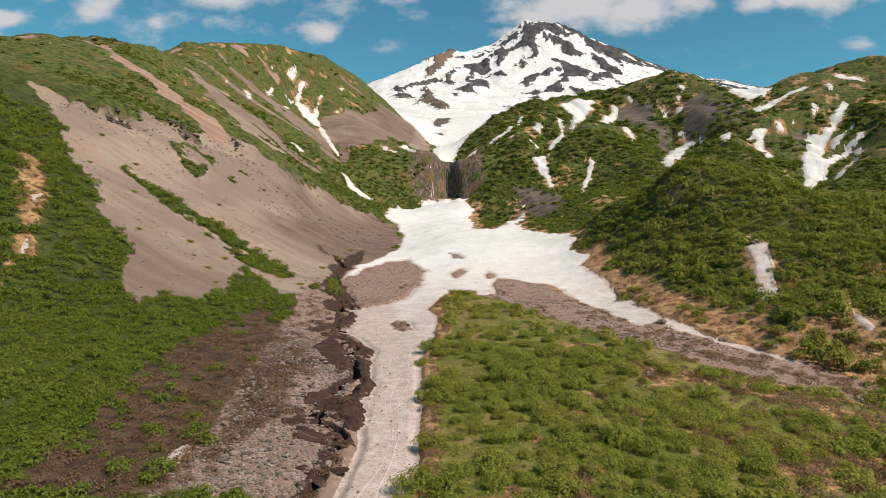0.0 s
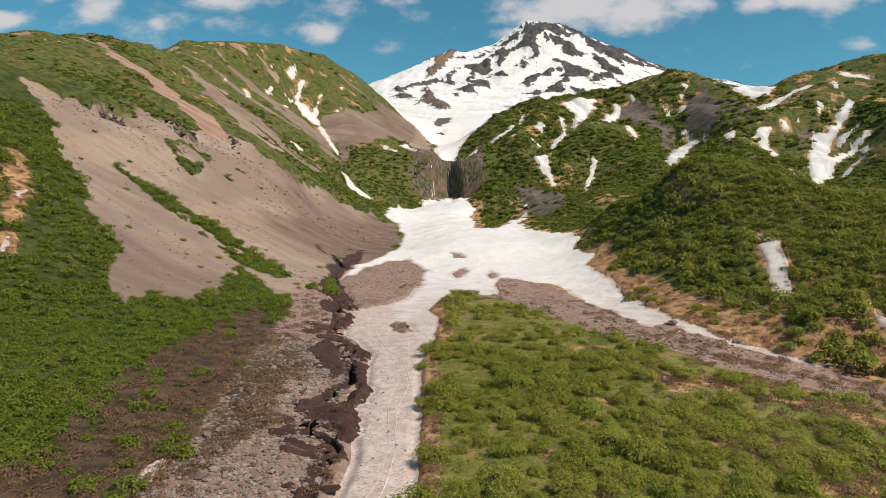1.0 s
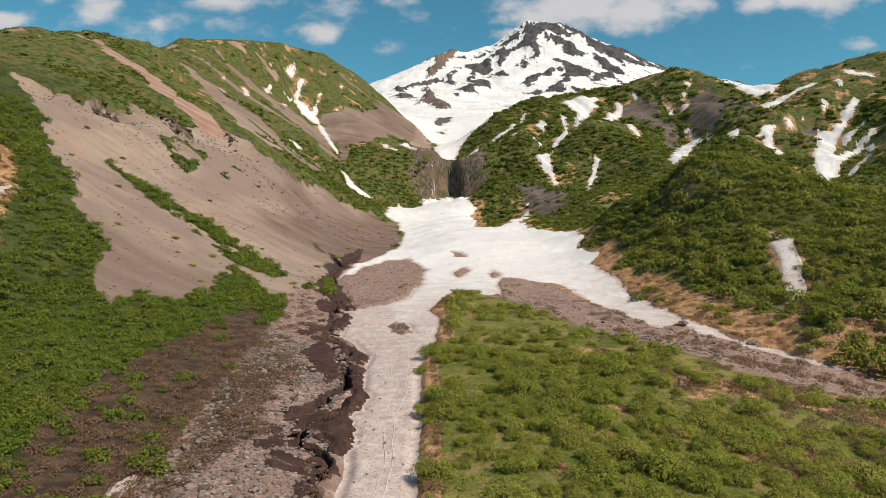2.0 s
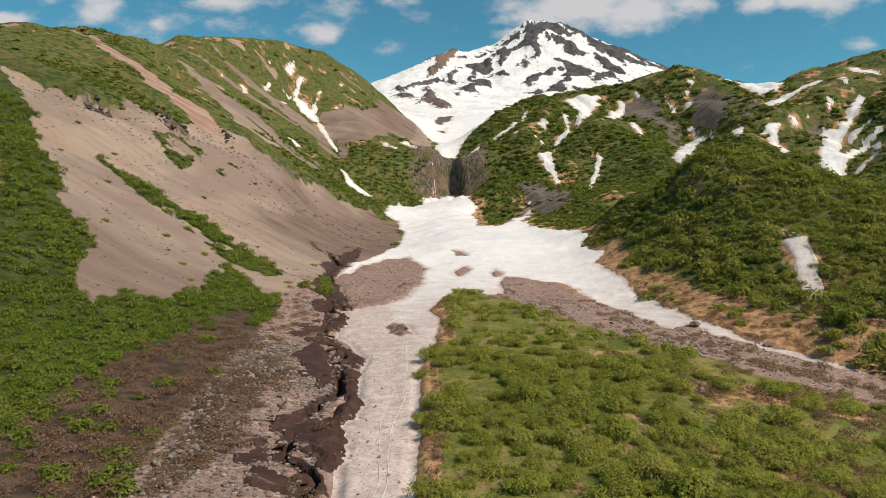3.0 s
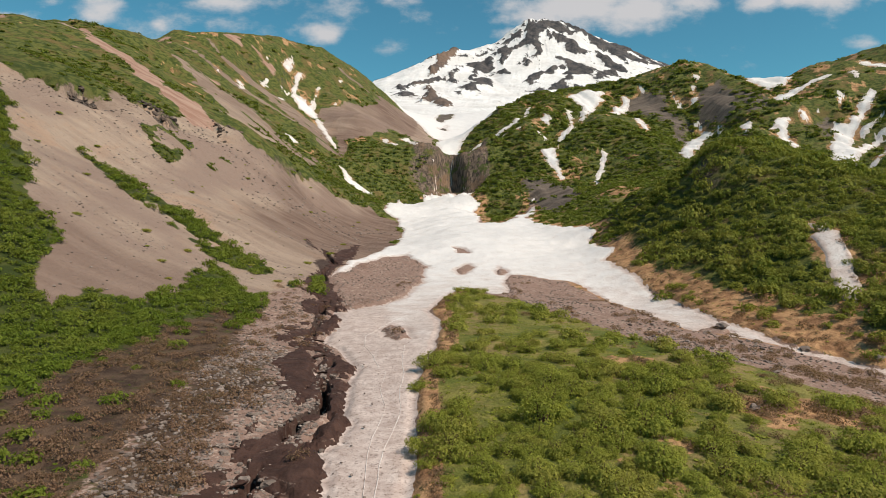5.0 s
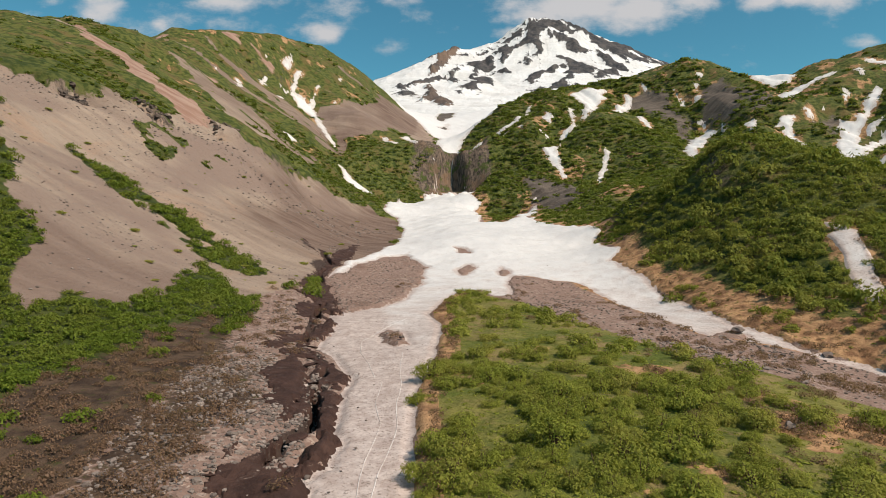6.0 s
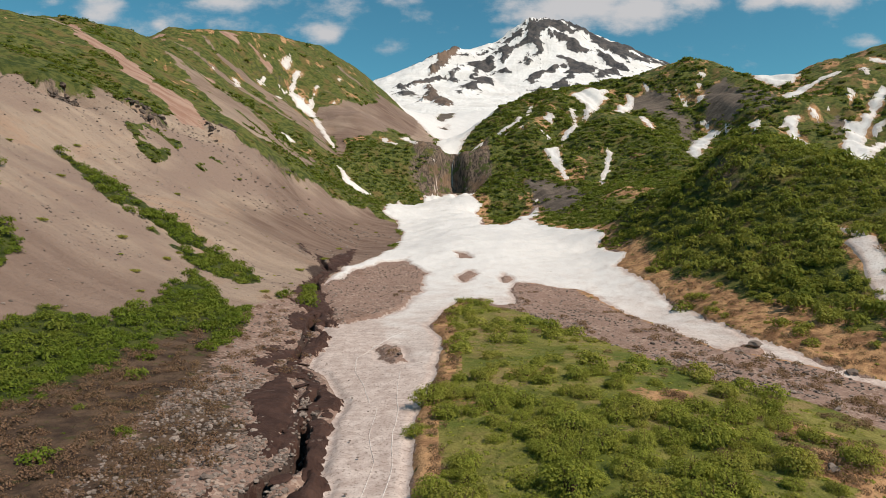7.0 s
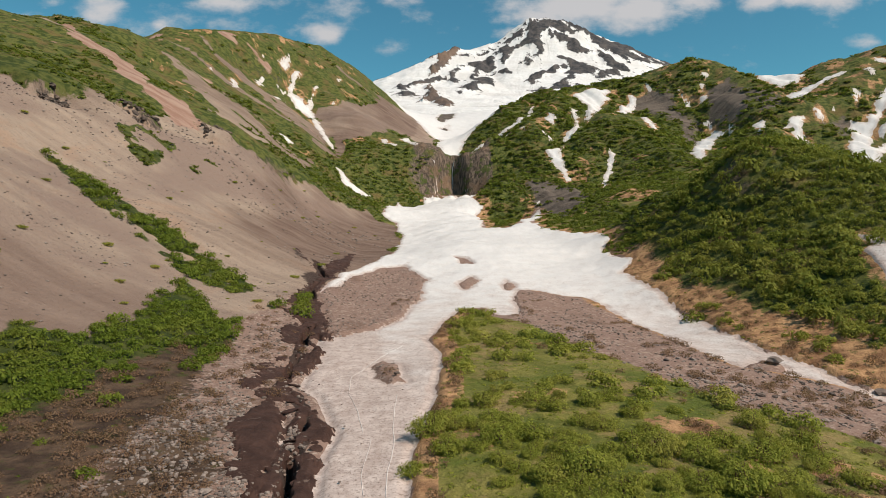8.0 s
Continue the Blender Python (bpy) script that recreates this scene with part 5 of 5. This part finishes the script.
def bare(x, y):
    """0 where something grows, up to 1 on scree, gravel, snow and silt."""
    c = covers(x, y, height(x, y))
    b = np.maximum.reduce([c["scree"], c["ash"] * (0.72 + 0.4 * fbm(x, y, 7, 3, 91, 0.6)), c["gravel"], c["pink"], ramp(0.3, 0.7, c["wet"]), ramp(0.3, 0.7, c["crag"])])
    b = ramp(0.35, 0.62, b)
    b = np.maximum(b, ramp(-1.0, 0.3, inside(SNOW_EDGE, x, y)))
    for o in [*PATCHES.values(), UPPER_SNOW]:
        b = np.maximum(b, ramp(-1.0, 0.2, inside(o, x, y, 4)))
    return b, c


def open_ground(x, y):
    """Clearings between the shrubs."""
    return ramp(-0.28, 0.25, fbm(x, y, 12, 4, 83, 0.62))


# shrubs of the meadow between the two arms of snow
def meadow_chance(x, y):
    b, c = bare(x, y)
    clear = open_ground(x, y) * 0.93
    return (1 - b) * (1 - 0.75 * c["soil"]) * (1 - clear) * (x > -6) * (inside(COVER["gravel_right"], x, y) < 0) * (1 - 0.62 * ramp(18, 38, x) * ramp(120, 85, y))


SHRUBS = [(bush(100 + k, 2400, 0.082, 0.95, 3), stems(120 + k, 16, 0.85)) for k in range(6)]
CROWNS = [bush(250 + k, 500, 0.155, 1.0, 3) for k in range(6)]
BUSHES = [bush(200 + k, 230, 0.205, 1.0, 3) for k in range(6)]
CLUMPS = [bush(300 + k, 38, 0.58, 1.0, 3) for k in range(6)]
mx, my, mg = scatter(36, 185, -8, 42, 9000, lambda x, y: rng.uniform(0.9, 2.7, len(x)), meadow_chance)
order = np.argsort(np.hypot(mx - 8, my - 75))
near, rest = order[:290], order[290:]
kinds = []
for (lco, lf), (sco, sf) in SHRUBS:
    root = tagged(new("alder_shrub"), "leafy green alder shrub on grassy ground", "shrub", "shrubs on the meadow")
    part("foliage", mesh_of("foliage", lco, lf, smooth=False), LEAF, root)
    part("branchwork", mesh_of("branchwork", sco, sf), TWIG, root, "thin brown stems")
    kinds.append(root)
mz = height(mx, my)
for n, k in enumerate(near):
    w = mg[k] * rng.uniform(0.65, 0.9)
    m = pose(mx[k], my[k], mz[k] - 0.05, 0, 0, rng.uniform(0, 360)) @ Matrix.Diagonal((w, w, w * rng.uniform(0.75, 1.1), 1))
    if n < len(kinds):
        kinds[n].matrix_basis = m
    else:
        thing = copy_thing(kinds[n % len(kinds)], m)
        thing.matrix_basis = m
strewn("meadow_shrubs", CROWNS, mx[rest], my[rest], mg[rest] * 0.78, 0.05, LEAF, "dense low green shrubs on the meadow", "shrubs", (0.7, 1.05))


# the thicket on the near slope below the scree
def west_chance(x, y):
    b, c = bare(x, y)
    return np.maximum(1 - b, 0.012 * ramp(6, 10, beside(CRACK, x, y, 14)) * (inside(COVER["riverbed"], x, y) > 0) * (y < 150)) * (1 - 0.965 * ramp(0.2, 0.55, c["moor"])) * (1 - 0.97 * ramp(0.3, 0.7, c["soil"])) * (x < -15) * (1 - 0.6 * open_ground(x, y))


wx, wy, wg = scatter(36, 240, -38.5, -8, 26000, lambda x, y: rng.uniform(0.6, 1.6, len(x)) * np.clip(np.hypot(x, y) / 110, 0.9, 1.6), west_chance)
strewn("hillside_shrubs", BUSHES, wx, wy, wg * 0.98, 0.05, LEAF_DEEP, "dense green alder thicket on the slope", "shrubs", (0.7, 1.2))


# the wooded knoll
def knoll_chance(x, y):
    b, c = bare(x, y)
    return (1 - b) * (1 - 0.96 * c["soil"]) * (1 - 0.93 * ramp(-7, 0, inside(COVER["heath_right"], x, y) + fbm(x, y, 12, 3, 88) * 3)) * (x > 44) * (y > 60) * ((x > 58) | (y > 150))


kx, ky, kg = scatter(95, 250, 8, 41, 24000, lambda x, y: 1.1 + 2.8 * rng.random(len(x)) ** 2 * np.clip(np.hypot(x, y) / 190, 0.8, 1.3) * (1 + 0.9 * ramp(0.0, 0.5, fbm(x, y, 34, 3, 86))), knoll_chance)
strewn("knoll_shrubs", BUSHES, kx, ky, kg * 1.0, 0.1, LEAF_KNOLL, "dark green shrub alders covering a knoll", "shrubs", (0.8, 1.35))


# far slopes
def far_chance(x, y):
    b, c = bare(x, y)
    z = height(x, y)
    lush = ramp(-85, -65, x) * ramp(-12, -22, x) * ramp(430, 442, y) * ramp(505, 495, y) + ramp(18, 26, x) * ramp(95, 80, x) * ramp(395, 405, y) * ramp(525, 505, y)
    thick = lush + ramp(0.18, -0.05, fbm(x, y, 45, 5, 87, 0.65) - 0.36 * (x > 20) + ramp(85, 150, z) * np.where(x > 0, 0.62, 0.5) + ramp(-60, -120, x) * (0.1 + 0.28 * ramp(360, 320, y)))
    return (1 - b) * (1 - 0.8 * c["soil"]) * np.clip(0.02 + 0.98 * thick, 0, 1)


fx, fy, fg = scatter(230, 720, -37, 37, 60000, lambda x, y: (0.5 + 1.0 * rng.random(len(x)) ** 1.5) * np.hypot(x, y) / 250, far_chance)
strewn("far_shrubs", CLUMPS, fx, fy, fg * np.where(fx > 20, 1.4, 1.1), 0.2, LEAF_FAR, "scrub alder on the far mountain slopes", "shrubs", (0.45, 0.8))


# leafless brown shrubs along the gravel
def dry_chance(x, y):
    b, c = bare(x, y)
    edge = 0.22 * ramp(9, 1, np.abs(inside(COVER["gravel_right"], x, y) - 2)) + ramp(0.4, 0.8, c["soil"]) + 0.9 * ramp(0.3, 0.7, c["moor"]) + 0.5 * ramp(-3, 1, inside(COVER["riverbed"], x, y)) * ramp(-16, -24, x) + 0.55 * ramp(18, 40, x) * ramp(120, 90, y) * (1 - b)
    return np.clip(edge, 0, 1) * (snow_inside(x, y) < -1)


dx, dy, dg = scatter(36, 190, -38, 40, 11000, lambda x, y: rng.uniform(0.5, 1.25, len(x)), dry_chance)
DRY = [bush(400 + k, 170, 0.165, 0.95, 3) for k in range(5)]
strewn("dry_shrubs", DRY, dx, dy, dg, 0.02, DRY_LEAF, "leafless reddish-brown shrubs beside the gravel", "shrubs", (0.6, 1.0))


# shrubs round the valley's mouth
def mouth_chance(x, y):
    b, c = bare(x, y)
    return (1 - b) * (1 - 0.9 * open_ground(x, y)) * ((np.hypot(x, y + 8) < 37) | (y < 0))


vx, vy, vg = scatter(3, 90, -180, 180, 5000, lambda x, y: rng.uniform(0.9, 2.6, len(x)), mouth_chance)
strewn("mouth_shrubs", CLUMPS, vx, vy, vg * 0.8, 0.05, LEAF, "green shrubs round the mouth of the valley", "shrubs", (0.7, 1.05))


# lone shrubs on the scree
def lone_chance(x, y):
    return (inside(COVER["scree_left"], x, y) > 3) * (0.35 + 0.65 * ramp(0.2, 0.6, fbm(x, y, 30, 3, 91)))


lx, ly, lg = scatter(110, 340, -42, -4, 420, lambda x, y: rng.uniform(2.0, 9.0, len(x)), lone_chance)
lz = height(lx, ly)
for k in range(len(lx)):
    w = float(np.clip(lg[k] * 0.16, 0.45, 1.3))
    m = pose(lx[k], ly[k], lz[k] - 0.1, 0, 0, rng.uniform(0, 360)) @ Matrix.Diagonal((w * 1.2, w, w * 0.7, 1))
    thing = copy_thing(kinds[k % len(kinds)], m)
    thing.matrix_basis = m
    tagged(thing, "small lone green shrub on bare scree", "shrub", "lone shrubs on the scree")


# ---- stones ----
def crag(seed):
    """A splintered block about 1 m across, with sharp ribs."""
    co, faces = stone(seed, 2)
    r = np.random.default_rng(seed)
    way = co / (np.linalg.norm(co, axis=1)[:, None] + 1e-6)
    ribs = np.abs((way @ r.normal(size=3) * 2.3 + r.uniform(0, 1)) % 1 - 0.5) + np.abs((way @ r.normal(size=3) * 3.1) % 1 - 0.5)
    return co * (0.62 + 0.8 * ribs[:, None]), faces


CRAGS = [mesh_of("rock_outcrop", co, f, smooth=False) for co, f in [crag(800 + k) for k in range(7)]]
for me in CRAGS:
    me.materials.append(CRAG)

STONES = [stone(500 + k) for k in range(7)]
ROUND = [crag(520 + k) for k in range(5)]


def river_chance(x, y):
    inn = np.maximum.reduce([inside(COVER[n], x, y) for n in ("riverbed", "gravel_island", "isle", "gravel_right")])
    return ramp(-0.5, 1.5, inn) * (0.25 + 0.75 * ramp(-0.1, 0.4, fbm(x, y, 14, 3, 95))) * (snow_inside(x, y) < 0.2) * (mud_inside(x, y) < 0.5)


sx, sy, sg = (np.concatenate(v) for v in zip(scatter(36, 230, -32, 26, 60000, lambda x, y: rng.uniform(0.14, 0.42, len(x)), river_chance),
                                             scatter(38, 125, -31, -5, 60000, lambda x, y: 0.10 + 0.32 * rng.random(len(x)) ** 2, river_chance)))
strewn("river_stones", STONES, sx, sy, sg * 1.3, -0.12, STONE, "grey stones strewn over the riverbed", "stones", (0.6, 1.1))

bx, by, bg = scatter(36, 150, -32, 22, 3400, lambda x, y: rng.uniform(0.35, 0.85, len(x)), river_chance)
shapes = [mesh_of("boulder", co, f, smooth=False) for co, f in ROUND]
for me in shapes:
    me.materials.append(STONE)
bz = height(bx, by)


def boulder(k, px, py, pz, w, label="weathered grey boulder on river gravel", flat=0.8):
    ob = tagged(new("boulder", shapes[k % len(shapes)]), label, "boulder", "boulders in the valley")
    ob.matrix_basis = pose(px, py, pz + w * 0.15, rng.uniform(-12, 12), rng.uniform(-12, 12), rng.uniform(0, 360)) @ Matrix.Diagonal((w * 1.15, w, w * flat, 1))


for k in range(min(len(bx), 240)):
    boulder(k, bx[k], by[k], bz[k], bg[k] * rng.uniform(0.7, 1.2))
for px, py, w in ((45.2, 129.6, 2.0), (-6.6, 118.5, 0.8), (53.5, 120.5, 1.5), (41.8, 127.5, 1.2), (26.0, 79.2, 0.8), (59.6, 113.0, 1.3)):
    boulder(int(px * 7) % 5, px, py, float(height(np.array([px]), np.array([py]))[0]) + 0.2, w, "large dark boulder beside the snow" if w > 1.6 else "grey boulder among low shrubs")


# stones that have rolled onto the scree and the grit on the snow
def scree_chance(x, y):
    return (inside(COVER["scree_left"], x, y) > 1) * (0.06 + 0.5 * ramp(0.15, 0.5, fbm(x, y, 22, 3, 97)) + ramp(-85, -105, x) * ramp(205, 230, y))


tx, ty, tg = scatter(110, 330, -44, -4, 16000, lambda x, y: rng.uniform(0.2, 0.7, len(x)) * np.clip((y - 120) / 100, 0.8, 1.5), scree_chance)
strewn("scree_stones", STONES, tx, ty, tg * 1.2, -0.1, STONE, "angular stones on the scree slope", "stones", (0.6, 1.1))


def snow_stone_chance(x, y):
    d = snow_inside(x, y)
    return (d > 0.8) * (0.03 + 0.5 * ramp(9, 2, beside(CRACK, x, y, 14)) * ramp(170, 120, y))


gx, gy, gg = scatter(36, 240, -30, 30, 7000, lambda x, y: rng.uniform(0.08, 0.24, len(x)), snow_stone_chance)
strewn("snow_stones", STONES, gx, gy, gg * 1.2, -2.2, STONE, "small stones lying on the dirty snow", "stones", (0.7, 1.0))


# low herbs and grass between the shrubs
def herb_chance(x, y):
    b, c = bare(x, y)
    return (1 - b) * (1 - 0.6 * c["soil"]) * (1 - 0.92 * ramp(0.2, 0.6, c["moor"]))


TUFTS = [bush(600 + k, 16, 0.6, 0.55, 3) for k in range(5)]
hx, hy, hg = scatter(36, 200, -39, 39, 16000, lambda x, y: rng.uniform(0.2, 0.45, len(x)), herb_chance)
slope = hx < -14
strewn("meadow_herbs", TUFTS, hx[~slope], hy[~slope], hg[~slope], 0.05, LEAF, "low grass and herbs on the valley floor", "grass", (0.5, 0.9))
strewn("slope_herbs", TUFTS, hx[slope], hy[slope], hg[slope], 0.05, LEAF_DEEP, "low grass and herbs under the thicket", "grass", (0.5, 0.9))


# broken blocks of silt-covered ice beside the crack
BLOCKS = [mesh_of("silt_block", co * np.array([1.5, 1.0, 0.8]), f, smooth=False) for co, f in [stone(700 + k, 2) for k in range(5)]]
for me in BLOCKS:
    me.materials.append(MUD_SKIN)
line = np.array(CRACK)
at = rng.uniform(2.2, len(line) - 1.02, 46)  # along the crack
cx = np.interp(at, np.arange(len(line)), line[:, 0]) + rng.normal(size=46) * 1.1
cy = np.interp(at, np.arange(len(line)), line[:, 1]) + rng.normal(size=46) * 0.6
cz = height(cx, cy)
for k in range(46):
    w = rng.uniform(0.4, 1.25)
    ob = tagged(new("silt_block", BLOCKS[k % 5]), "dark silt-covered block of ice beside the crack", "ice block", "blocks along the crack")
    ob.matrix_basis = pose(cx[k], cy[k], max(cz[k] + 0.1 * w, -0.6), rng.uniform(-25, 25), rng.uniform(-25, 25), rng.uniform(0, 360)) @ Matrix.Diagonal((w * 1.2, w * 1.2, w * 0.5, 1))


# dark crags that crop out along the upper edge of the scree
for name, count in (("dark_a", 34), ("dark_b", 40), ("dark_c", 20)):
    edge = np.array(COVER[name])
    for k in range(count):
        mix = rng.dirichlet(np.full(len(edge), 0.6))
        px, py = mix @ edge + rng.normal(size=2) * 0.8
        w = rng.uniform(0.7, 2.6)
        ob = tagged(new("rock_outcrop", CRAGS[k % len(CRAGS)]), "dark jagged rock outcrop above the scree", "rock", "outcrops above the scree")
        pz = float(height(np.array([px]), np.array([py]))[0])
        ob.matrix_basis = pose(px, py, pz + 0.05 * w, rng.uniform(-35, 35), rng.uniform(-35, 35), rng.uniform(0, 360)) @ Matrix.Diagonal((w * 1.3, w * 0.8, w, 1))


# the thin waterfall in the canyon's head
def waterfall():
    top, foot = (4.0, 483.5, 66.0), (3.0, 472.0, 42.0)
    n = 40
    s = np.linspace(0, 1, n)
    cx = top[0] + (foot[0] - top[0]) * s + fbm(s * 40, s * 0, 9, 3, 101) * 0.5
    cy = np.full(n, 0.0)
    ys = np.linspace(466, 510, 161)
    cliff = height(np.repeat(cx, 161), np.tile(ys, n)).reshape(n, 161)
    for k in range(n):
        over = cliff[k] > top[2] + (foot[2] - top[2]) * s[k]
        cy[k] = ys[int(np.argmax(over)) if over.any() else 160] - 0.5
    cz = top[2] + (foot[2] - top[2]) * s
    half = 0.25 + 0.3 * s
    rows = [np.stack([cx + o * half, cy - d, cz], -1) for o, d in ((-1, -0.3), (-0.4, 0.25), (0.4, 0.25), (1, -0.3))]
    co = np.stack(rows, 1).reshape(-1, 3)
    return add("waterfall", mesh_of("waterfall", co, grid_faces(n, 4)), WATER, "thin white waterfall down a dark cliff", "waterfall")


waterfall()
